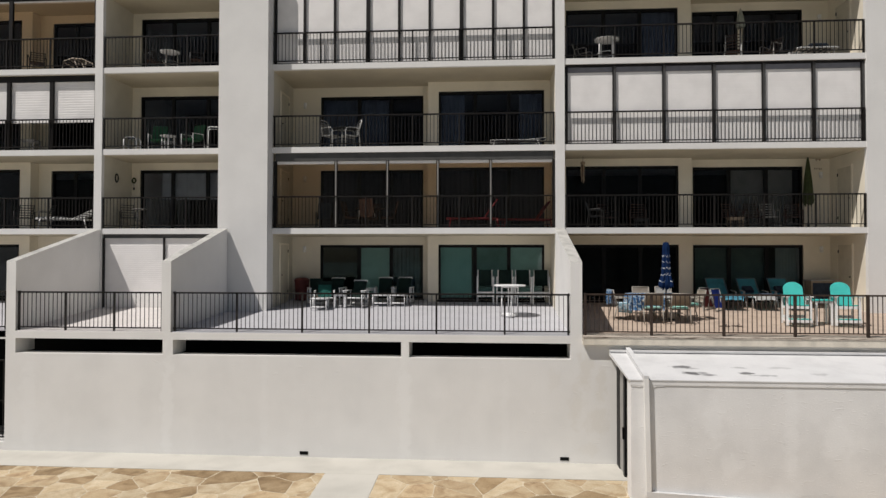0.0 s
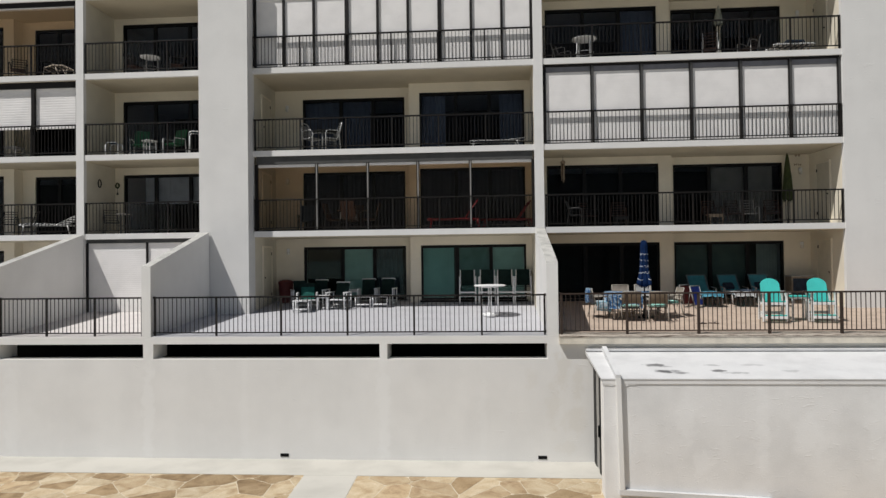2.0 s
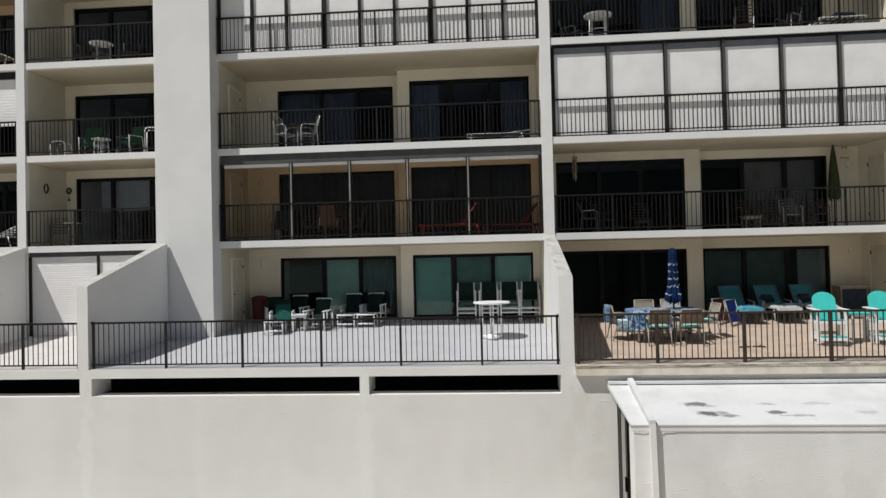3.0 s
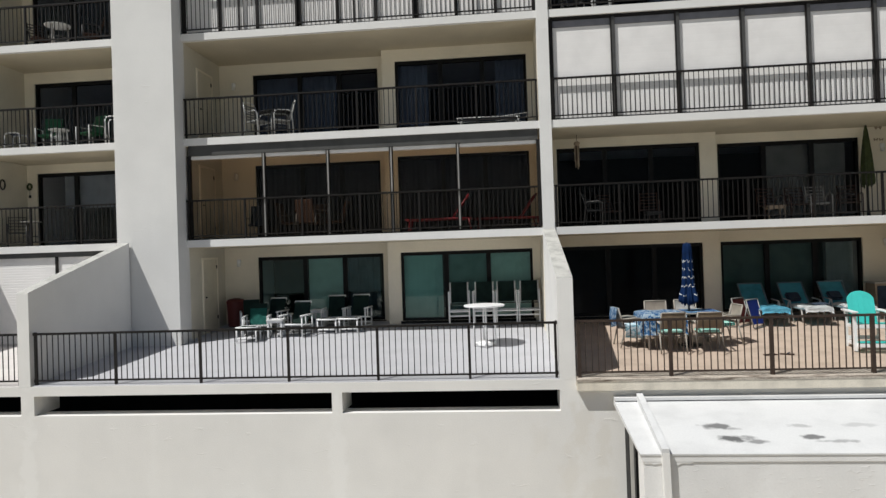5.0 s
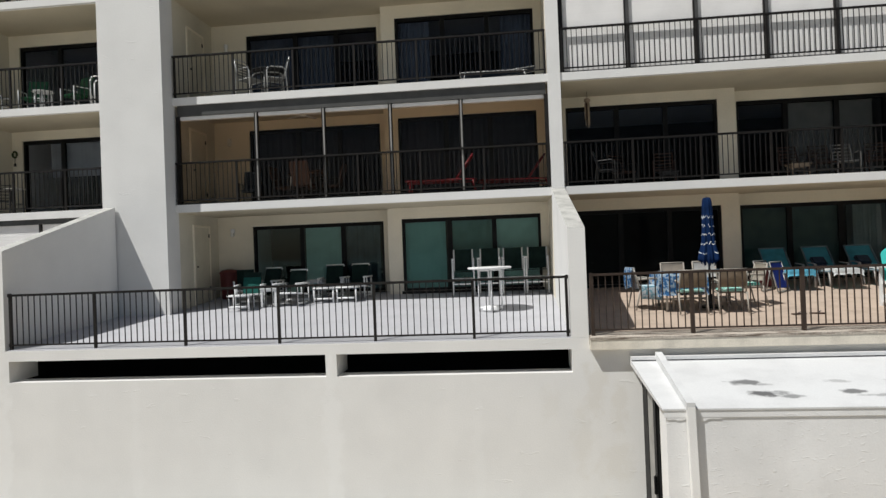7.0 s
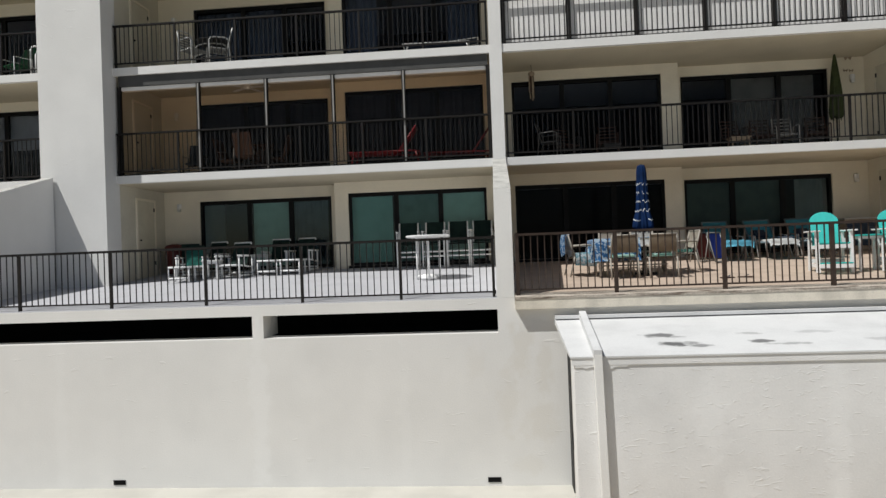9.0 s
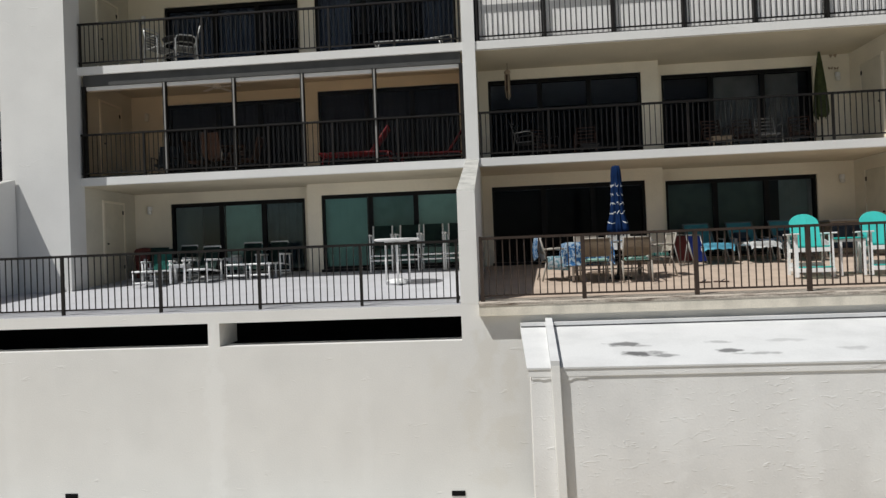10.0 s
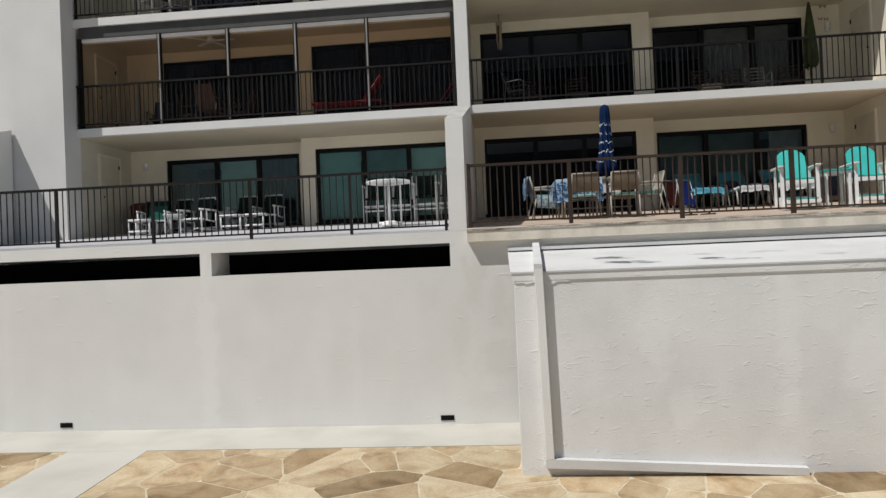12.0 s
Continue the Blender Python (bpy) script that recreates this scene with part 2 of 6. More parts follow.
# near-black colour stands for the shade inside slots, vents and openings
OPENING_SHADE = material("opening_shade_black", (0.012, 0.012, 0.012), 0.95, vary=0.1, bump=0, spec=0.03)
GLASS = glass_material("window_glass", (0.76, 0.79, 0.83), 0.13)
GLASS_CLEAR = glass_material("clear_window_glass", (0.95, 0.965, 0.985), 0.2)
GLASS_EAST = glass_material("grey_green_window_glass", (0.80, 0.86, 0.86), 0.34)
GLASS_TEAL = glass_material("green_window_glass", (0.765, 0.88, 0.865), 1.0)
BRONZE_GLASS = glass_material("bronze_tinted_glass", (0.97, 0.91, 0.84), 0.2)
CURTAIN_BLUE = material("slate_blue_curtain", (0.30, 0.33, 0.40), 0.9, vary=0.08, bump=0.1)
# grey of a curtain in the east, of mirrored sky in the west
CURTAIN_SKY_GREY = material("grey_curtain_and_sky_sheen", (0.47, 0.485, 0.50), 0.9, vary=0.08, bump=0.1)
CURTAIN_TAUPE = material("taupe_curtain", (0.60, 0.55, 0.45), 0.9, vary=0.08, bump=0.1)
BLIND_SLATE = material("slate_blind", (0.15, 0.15, 0.19), 0.85, vary=0.08, bump=0.05)
# green blinds carry the sea and sky reflection of each pane in their colour
BLIND_DEEP = material("deep_reflection_blind", (0.19, 0.235, 0.225), 0.85, vary=0.08, bump=0.05)
BLIND_MID = material("mid_reflection_blind", (0.46, 0.66, 0.64), 0.8, vary=0.06, bump=0.05)
BLIND_DIM = material("dim_reflection_blind", (0.24, 0.36, 0.35), 0.85, vary=0.08, bump=0.05)
BLIND_TEAL = material("sea_reflection_blind", (0.78, 0.90, 0.86), 0.8, vary=0.06, bump=0.05)


# ---- mesh helpers ----
def box(bm, x0, x1, y0, y1, z0, z1):
    vs = [bm.verts.new((x, y, z)) for z in (z0, z1) for y in (y0, y1) for x in (x0, x1)]
    for f in ((0, 2, 3, 1), (4, 5, 7, 6), (0, 1, 5, 4), (2, 6, 7, 3), (0, 4, 6, 2), (1, 3, 7, 5)):
        bm.faces.new([vs[i] for i in f])
    return bm


def soft_box(bm, x0, x1, y0, y1, z0, z1, r=0.01):
    """A box with bevelled edges."""
    b2 = box(bmesh.new(), x0, x1, y0, y1, z0, z1)
    bmesh.ops.bevel(b2, geom=b2.edges[:], offset=r, segments=2, affect='EDGES')
    me = bpy.data.meshes.new("tmp")
    b2.to_mesh(me)
    b2.free()
    bm.from_mesh(me)
    bpy.data.meshes.remove(me)
    return bm


def prism(bm, pts, a0, a1, axis="x"):
    """A prism from an outline; axis x: outline in (y, z); axis y: (x, z); axis z: (x, y)."""
    def put(p, a):
        return {"x": (a, p[0], p[1]), "y": (p[0], a, p[1]), "z": (p[0], p[1], a)}[axis]
    lo = [bm.verts.new(put(p, a0)) for p in pts]
    hi = [bm.verts.new(put(p, a1)) for p in pts]
    n = len(pts)
    bm.faces.new(lo[::-1])
    bm.faces.new(hi)
    for i in range(n):
        bm.faces.new((lo[i], lo[(i + 1) % n], hi[(i + 1) % n], hi[i]))
    bmesh.ops.recalc_face_normals(bm, faces=bm.faces[:])
    return bm


def tube(bm, points, r, n=7):
    """A round bar through the points."""
    pts = [Vector(p) for p in points]
    rings = []
    for i, p in enumerate(pts):
        d = (pts[min(i + 1, len(pts) - 1)] - pts[max(i - 1, 0)]).normalized()
        side = d.cross(Vector((0, 0, 1)) if abs(d.z) < 0.9 else Vector((1, 0, 0))).normalized()
        up = side.cross(d)
        rings.append([bm.verts.new(p + r * (math.cos(2 * math.pi * k / n) * side + math.sin(2 * math.pi * k / n) * up)) for k in range(n)])
    for a, b in zip(rings, rings[1:]):
        for k in range(n):
            bm.faces.new((a[k], a[(k + 1) % n], b[(k + 1) % n], b[k]))
    bm.faces.new(rings[0][::-1])
    bm.faces.new(rings[-1])
    return bm


def lathe(bm, profile, n=20, cx=0.0, cy=0.0):
    """A turned body from (radius, z) pairs, bottom first."""
    rings = [[bm.verts.new((cx + r * math.cos(2 * math.pi * k / n), cy + r * math.sin(2 * math.pi * k / n), z)) for k in range(n)] for r, z in profile]
    for a, b in zip(rings, rings[1:]):
        for k in range(n):
            bm.faces.new((a[k], a[(k + 1) % n], b[(k + 1) % n], b[k]))
    bm.faces.new(rings[0][::-1])
    bm.faces.new(rings[-1])
    return bm


def mesh_of(name, bm, mat):
    bmesh.ops.recalc_face_normals(bm, faces=bm.faces[:])
    me = bpy.data.meshes.new(name)
    bm.to_mesh(me)
    bm.free()
    me.materials.append(mat)
    return me


def part(name, bm, mat, parent=None, label="", smooth=False):
    """One mesh object from a bmesh (or a shared mesh), under a thing or a part."""
    me = bm if isinstance(bm, bpy.types.Mesh) else mesh_of(name, bm, mat)
    if smooth:
        for p in me.polygons:
            p.use_smooth = True
    ob = new(name, me)
    if parent is not None:
        ob.parent = parent
    if label:
        ob["label"] = label
    return ob


def thing(name, label, category, group="", at=(0, 0, 0), turn=0):
    e = new(name)
    e.empty_display_size = 0.1
    e.matrix_basis = pose(*at, 0, 0, turn)
    return tagged(e, label, category, group)


def structure(name, bm, mat, label, category):
    return tagged(part(name, bm, mat), label, category, kind="structure")


def B(*a):
    return box(bmesh.new(), *a)


# ---- levels and lines of the plan ----
WALL_Y = 18.50                                  # face of the terrace wall
SLAB_Y = 22.49                                  # edge of the balcony slabs
BACK_L, BACK_R = 24.82, 24.30                   # the two planes of the recessed back wall
BACK_W = 24.35
ROOM_Y = 29.0
Z = {1: 3.74, 2: 6.39, 3: 9.10, 4: 11.90, 5: 14.66}
THICK = 0.19
PIER = (-8.43, -6.77)
COL_L = (-12.97, -12.70)
COL_R = (2.63, 2.93)
X_END = 12.33
X_WEST = -19.5


def deck_z(y):
    return 3.37 + 0.088 * max(0, y - 18.75)


# ---- ground ----
sand = material("pale_sand", (0.46, 0.43, 0.375), 0.95, vary=0.15, scale=0.4, fine=25, bump=0.4)
bm = bmesh.new()
vs = [bm.verts.new(p) for p in ((-900, -60, -0.85), (900, -60, -0.85), (900, 900, -0.85), (-900, 900, -0.85))]
bm.faces.new(vs)
structure("ground", bm, sand, "pale sandy ground round the building", "ground")
sea = material("green_sea", (0.02, 0.10, 0.10), 0.12, vary=0.1, scale=0.05, fine=0.6, bump=0.4, depth=0.15)
bm = bmesh.new()
vs = [bm.verts.new(p) for p in ((-2500, -3000, -1.1), (2500, -3000, -1.1), (2500, -55, -1.1), (-2500, -55, -1.1))]
bm.faces.new(vs)
structure("water", bm, sea, "green sea water beyond the beach", "water")

BAND_Y = 17.22
FALL = 0.05                                     # the patio falls away from the building


def falling(bm):
    """Lets a paving piece drop with the patio's fall."""
    for v in bm.verts:
        v.co.z -= FALL * max(0.0, BAND_Y - v.co.y)
    return bm


bm = bmesh.new()
prism(bm, [(6.0, -0.9), (6.0, -0.012 - FALL * (BAND_Y - 6.0)), (BAND_Y, -0.012), (18.6, -0.012), (18.6, -0.9)], -26, 20)
structure("pavement", bm, CONCRETE, "pale concrete base of the patio", "pavement")
structure("path_along_wall", B(-26, 3.95, BAND_Y, 18.5, -0.011, 0.012), CONCRETE, "pale smooth concrete strip along the wall", "path")
structure("path_across", falling(B(-3.58, -2.24, 6.0, BAND_Y, -0.011, 0.010)), CONCRETE, "pale smooth concrete walkway between flagstones", "path")

# ---- terrace wall with its long slots ----
SLOTS = ((-12.71, -8.46), (-8.17, -1.86), (-1.65, 2.62))
SLOT_Z = (2.72, 3.13)
WB = WALL_Y + 0.78
structure("wall_terrace_base", B(-13.0, 14.5, WALL_Y, WALL_Y + 0.42, -0.1, SLOT_Z[0]), TERRACE_STUCCO, "white stuccoed terrace wall with faint weathered patches", "wall")
xs = [-13.0] + [v for s in SLOTS for v in s] + [14.5]
for a, b in zip(xs[0::2], xs[1::2]):
    structure("wall_terrace_pier", B(a, b, WALL_Y, WB, SLOT_Z[0], SLOT_Z[1]), TERRACE_STUCCO, "white stuccoed pier between long dark slots", "wall")
structure("wall_terrace_beam_west", B(-13.0, 2.93, WALL_Y, WB, SLOT_Z[1], 3.33), TERRACE_STUCCO, "white stuccoed beam over the long slots", "wall")
structure("wall_terrace_beam_east", B(2.93, 14.5, WALL_Y, WB, SLOT_Z[1], 3.20), TERRACE_STUCCO, "white stuccoed beam under the terrace edge", "wall")
# added backing for the slots, its black colour giving the shade
structure("wall_crawl_space", B(-12.98, 12.3, 20.2, 20.3, 0, 3.1), OPENING_SHADE, "near-black wall painted as the shade under the terrace", "wall")
structure("floor_crawl_space", B(-12.98, 12.3, WB, 20.2, 2.0, 2.1), OPENING_SHADE, "near-black floor painted as the shade under the terrace", "floor")


def sloped_deck(name, x0, x1, mat, label):
    bm = bmesh.new()
    y1 = BACK_L + 0.1
    prism(bm, [(WALL_Y + 0.02, 3.15), (WALL_Y + 0.02, 3.345), (18.75, deck_z(18.75)), (23.75, deck_z(23.75)), (y1, deck_z(y1)), (y1, 3.15)], x0, x1, "x")
    return structure(name, bm, mat, label, "floor")


sloped_deck("floor_terrace_west", COL_L[1], -8.46, DECK_WEST, "pinkish white coated terrace deck")
sloped_deck("floor_terrace_middle", -8.20, COL_R[0], DECK, "light grey coated terrace deck")
sloped_deck("floor_terrace_east", COL_R[1], X_END + 2.2, DECK_TAN, "tan coated terrace deck")
sloped_deck("floor_terrace_far_west", X_WEST, COL_L[0], DECK, "grey coated terrace deck")
structure("trim_terrace_edge", prism(bmesh.new(), [(18.34, 3.30), (18.34, 3.345), (18.40, 3.366), (18.76, 3.385), (18.76, 3.30)], COL_R[1] + 0.004, X_END + 2.2), EDGE_TAN, "weathered tan edge of the east terrace", "trim")
structure("trim_edge_band", B(2.935, X_END + 2.2, 18.35, WALL_Y - 0.002, 3.13, 3.298), BAND_PAINT, "cream painted band under the terrace edge", "trim")

# fins between the terraces
for nm, (a, b), yb in (("wall_fin_west", (-12.998, -12.72), SLAB_Y), ("wall_fin_middle", (-8.46, -8.20), 22.02), ("wall_fin_east", (2.622, 2.928), SLAB_Y)):
    splay = 0.16 if nm.endswith("middle") else 0.0
    bm = prism(bmesh.new(), [(WALL_Y, 3.332), (WALL_Y, 5.27), (WALL_Y + 0.02, 5.29), (yb - 0.04, 6.36), (yb - 0.04, 3.332)], a, b)
    for v in bm.verts:
        v.co.x += splay * (v.co.y - WALL_Y) / (yb - WALL_Y) - splay * 0.25
    fin = structure(nm, bm, STUCCO, "white stuccoed fin wall, sloping top greyed to dull the sunlight", "wall")
    # upward faces take the greyer copy to tone down sunlight
    fin.data.materials.append(SUN_DULLED_TOP)
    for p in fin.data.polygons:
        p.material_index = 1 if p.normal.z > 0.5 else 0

# ---- piers, columns, partitions ----
TOP = 15.6
structure("wall_pier", B(PIER[0], PIER[1], 22.02, ROOM_Y, 3.0, TOP), STUCCO, "broad white stuccoed pier between balconies", "wall")
structure("wall_pier_east", B(X_END, X_END + 4, SLAB_Y - 0.02, ROOM_Y, 3.0, TOP), STUCCO, "broad white stuccoed end wall of the building", "wall")
structure("wall_partition_west", B(COL_L[0], COL_L[1], SLAB_Y - 0.03, ROOM_Y, 3.0, TOP), STUCCO, "white stuccoed wall between two balconies", "wall")
structure("wall_partition_east", B(COL_R[0], COL_R[1], SLAB_Y - 0.03, ROOM_Y, 3.0, TOP), STUCCO, "white stuccoed wall between two balconies", "wall")
structure("wall_far_west", B(X_WEST - 0.3, X_WEST, SLAB_Y, ROOM_Y, 0.0, TOP), STUCCO, "white stuccoed wall", "wall")
structure("wall_rooms_back", B(X_WEST, X_END, ROOM_Y, ROOM_Y + 0.2, 3.0, TOP), ROOM_SHADE, "near-black back wall with the room shade in its colour", "wall")
structure("roof_slab", B(X_WEST, X_END + 4, SLAB_Y - 0.02, ROOM_Y, TOP, TOP + 0.2), STUCCO, "white top slab", "roof")

BAYS = {"far_west": (X_WEST, COL_L[0]), "west": (COL_L[1], PIER[0]), "middle": (PIER[1], COL_R[0]), "east": (COL_R[1], X_END)}
for bay, (a, b) in BAYS.items():
    for k in (2, 3, 4, 5):
        slab = structure("slab_%s_%d" % (bay, k), B(a, b, SLAB_Y, ROOM_Y, Z[k] - THICK, Z[k]), STUCCO, "white balcony slab with a cream underside", "balcony slab")
        slab.data.materials.append(BALCONY_DECK)
        for p in slab.data.polygons:
            p.material_index = 1 if p.normal.z > 0.5 else 0
        structure("ceiling_%s_%d" % (bay, k - 1), B(a, b, SLAB_Y + 0.12, BACK_L, Z[k] - THICK - 0.012, Z[k] - THICK - 0.001), CEILING, "cream balcony ceiling with shade in its colour", "ceiling")

# cream paint on the side walls of the balconies; most get the greyer shaded copy
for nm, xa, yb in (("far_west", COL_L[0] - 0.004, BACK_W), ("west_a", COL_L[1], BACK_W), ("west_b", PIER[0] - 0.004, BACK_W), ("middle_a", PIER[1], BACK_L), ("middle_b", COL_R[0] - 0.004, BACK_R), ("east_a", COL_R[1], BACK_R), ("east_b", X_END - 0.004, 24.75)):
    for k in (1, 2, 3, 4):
        structure("wall_side_%s_%d" % (nm, k), B(xa, xa + 0.004, SLAB_Y + 0.13, yb, Z[k] + (0.002 if k > 1 else 0.0), Z[k + 1] - THICK - 0.013), CREAM if nm in ("east_b", "middle_b") else SIDE_SHADE, "cream painted side wall of a balcony", "wall")

# ---- back walls with their door openings ----
def back_wall(name, x0, x1, y, z0, z1, holes):
    """holes: (x0, x1, z0, z1), from left to right."""
    bm = bmesh.new()
    x = x0
    for a, b, c, d in holes:
        if a > x:
            box(bm, x, a, y, y + 0.2, z0, z1)
        box(bm, a, b, y, y + 0.2, d, z1)
        if c > z0 + 0.001:
            box(bm, a, b, y, y + 0.2, z0, c)
        x = b
    if x1 > x:
        box(bm, x, x1, y, y + 0.2, z0, z1)
    return structure(name, bm, CREAM, "cream painted wall behind the balcony", "wall")


def slider(x0, x1, y, z0, z1, bars, glass=GLASS, blinds=(), label="black-framed sliding glass door, closed"):
    """A glass sliding door; bars: the meeting stiles; blinds: (pane index, material, head, span[, foot])."""
    d = thing("sliding_door", label, "sliding door", "sliding doors")
    yf = y + 0.05
    part("head_rail", B(x0, x1, yf, yf + 0.12, z1 - 0.10, z1), BLACK_FRAME, d)
    part("sill_rail", B(x0, x1, yf, yf + 0.12, z0, z0 + 0.07), BLACK_FRAME, d)
    part("jamb", B(x0, x0 + 0.07, yf, yf + 0.12, z0 + 0.07, z1 - 0.10), BLACK_FRAME, d)
    part("jamb", B(x1 - 0.07, x1, yf, yf + 0.12, z0 + 0.07, z1 - 0.10), BLACK_FRAME, d)
    if z0 < 4.2:
        part("threshold", B(x0 - 0.04, x1 + 0.04, y - 0.05, yf + 0.12, z0 - 0.12, z0 - 0.002), BLACK_FRAME, d)
    edges = [x0 + 0.035] + list(bars) + [x1 - 0.035]
    for q in bars:
        part("stile", B(q - 0.062, q + 0.062, yf + 0.01, yf + 0.09, z0 + 0.07, z1 - 0.10), BLACK_FRAME, d)
    for i, (a, b) in enumerate(zip(edges, edges[1:])):
        off = 0.03 if i % 2 else 0.06
        p = part("pane", B(a + 0.03, b - 0.03, yf + off, yf + off + 0.008, z0 + 0.07, z1 - 0.10), glass, d)
        p.visible_shadow = False
    for i, mat, top, wide, *foot in blinds:
        low = foot[0] if foot else 0.05
        a, b = edges[i], edges[i + 1]
        c = thing("curtain", "%s hanging behind the glass door" % ("sea green blind with painted sea reflection" if mat in (BLIND_TEAL, BLIND_MID) else "dark green blind with painted reflection" if mat in (BLIND_DIM, BLIND_DEEP) else ("slate grey curtain and sky sheen" if mat in (BLIND_SLATE, CURTAIN_SKY_GREY) else "slate blue curtain" if mat is CURTAIN_BLUE else "taupe curtain")), "curtain")
        bm = bmesh.new()
        n = 18
        a2 = a + (b - a) * wide[0]
        b2 = a + (b - a) * wide[1]
        ring = [(a2 + (b2 - a2) * k / n, yf + 0.17 + (0.0008 if mat in (BLIND_TEAL, BLIND_MID, BLIND_DIM, BLIND_DEEP, CURTAIN_TAUPE) else 0.003 if mat is CURTAIN_SKY_GREY else 0.014) * math.sin(k * 2.4)) for k in range(n + 1)]
        v0 = [bm.verts.new((px, py, z0 + low)) for px, py in ring]
        v1 = [bm.verts.new((px, py, z0 + (z1 - z0) * top)) for px, py in ring]
        for k in range(n):
            bm.faces.new((v0[k], v0[k + 1], v1[k + 1], v1[k]))
        bmesh.ops.solidify(bm, geom=bm.faces[:], thickness=0.006)
        part("cloth", bm, mat, c)
    return d


FULL = (0.0, 1.0)
for k in (1, 2, 3, 4):
    z0 = Z[k] - (0.0 if k > 1 else 0.3)
    z1 = Z[k + 1] - THICK
    s0 = Z[k] + (0.19 if k == 1 else 0.02)
    s1 = {1: 5.885, 2: 8.635, 3: 11.36, 4: 14.17}[k]
    # middle bay
    xj = -1.70
    back_wall("wall_middle_%d_a" % k, PIER[1], xj, BACK_L, z0, z1, [(-5.73, -1.92, s0, s1)])
    back_wall("wall_middle_%d_b" % k, xj + 0.2, COL_R[0], BACK_R, z0, z1, [(-1.32, 2.42, s0, s1)])
    structure("wall_middle_%d_return" % k, B(xj, xj + 0.2, BACK_R, BACK_L + 0.2, z0, z1), CREAM, "cream painted return of the wall", "wall")
    # east bay
    xj = 7.49
    back_wall("wall_east_%d_a" % k, COL_R[1], xj - 0.2, BACK_R, z0, z1, [(3.18, 7.05, s0, s1)])
    holes = [(7.66, 11.42, s0, s1)] if k < 4 else [(7.66, 9.25, s0, s1), (9.40, 11.45, s0, s1)]
    back_wall("wall_east_%d_b" % k, xj, X_END, 24.75, z0, z1, holes)
    structure("wall_east_%d_return" % k, B(xj - 0.2, xj, BACK_R, 24.95, z0, z1), CREAM, "cream painted return of the wall", "wall")
    # west bays
    w1 = s1 + (0.07 if k == 4 else 0.0)
    back_wall("wall_west_%d" % k, COL_L[1], PIER[0], BACK_W, z0, z1, [(-12.38, -8.75, s0, w1)])
    back_wall("wall_far_west_%d_a" % k, X_WEST, -16.5, 23.9, z0, z1, [(-19.2, -16.7, s0, s1)])
    back_wall("wall_far_west_%d_b" % k, -16.3, COL_L[0], BACK_W, z0, z1, [(-15.81, -13.2, s0, s1)])
    structure("wall_far_west_%d_return" % k, B(-16.5, -16.3, 23.9, BACK_W + 0.2, z0, z1), CREAM, "cream painted return of the wall", "wall")
    g = GLASS_TEAL if k == 1 else GLASS
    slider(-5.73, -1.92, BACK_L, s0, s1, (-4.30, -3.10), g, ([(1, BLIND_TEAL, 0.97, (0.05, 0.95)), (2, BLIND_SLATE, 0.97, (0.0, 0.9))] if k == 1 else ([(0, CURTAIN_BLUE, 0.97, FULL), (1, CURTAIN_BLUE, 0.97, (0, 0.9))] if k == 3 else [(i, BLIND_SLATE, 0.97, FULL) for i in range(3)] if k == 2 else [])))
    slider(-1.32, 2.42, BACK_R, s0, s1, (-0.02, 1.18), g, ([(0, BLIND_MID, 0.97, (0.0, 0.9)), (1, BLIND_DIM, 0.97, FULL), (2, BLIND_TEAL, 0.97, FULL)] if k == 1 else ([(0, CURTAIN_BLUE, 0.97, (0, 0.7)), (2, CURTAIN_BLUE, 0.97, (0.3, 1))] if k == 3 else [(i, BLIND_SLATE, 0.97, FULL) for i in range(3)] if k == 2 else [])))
    slider(3.18, 7.05, BACK_R, s0, s1, (4.5, 5.75), GLASS, [(2, CURTAIN_BLUE, 0.97, FULL)] if k == 4 else [])
    if k < 4:
        # deep green blinds are added behind the terrace panes to lighten the glass
        slider(7.66, 11.42, 24.75, s0, s1, (8.92, 10.2), GLASS_EAST if k == 1 else GLASS, [(1, CURTAIN_TAUPE, 0.97, (0.05, 1)), (2, CURTAIN_TAUPE, 0.97, (0.05, 0.8))] if k == 2 else ([(0, BLIND_DEEP, 0.97, FULL), (1, BLIND_DEEP, 0.97, FULL), (2, CURTAIN_SKY_GREY, 0.97, (0.3, 0.9))] if k == 1 else []))
    else:
        slider(7.66, 9.25, 24.75, s0, s1, (8.45,), GLASS)
        slider(9.40, 11.45, 24.75, s0, s1, (10.5,), GLASS)
    # grey sheets stop at railing height, standing for the sky mirrored in glass
    slider(-12.38, -8.75, BACK_W, s0, w1, (-11.16, -9.84), GLASS_CLEAR if k == 2 else GLASS, [(0, CURTAIN_SKY_GREY, 0.97, (0.6, 1), 1.15), (1, CURTAIN_SKY_GREY, 0.97, FULL, 1.15), (2, CURTAIN_SKY_GREY, 0.97, FULL, 1.15)] if k == 2 else [])
    slider(-19.2, -16.7, 23.9, s0, s1, (-18.0,), GLASS)
    slider(-15.81, -13.2, BACK_W, s0, s1, (-14.9, -14.0), GLASS)


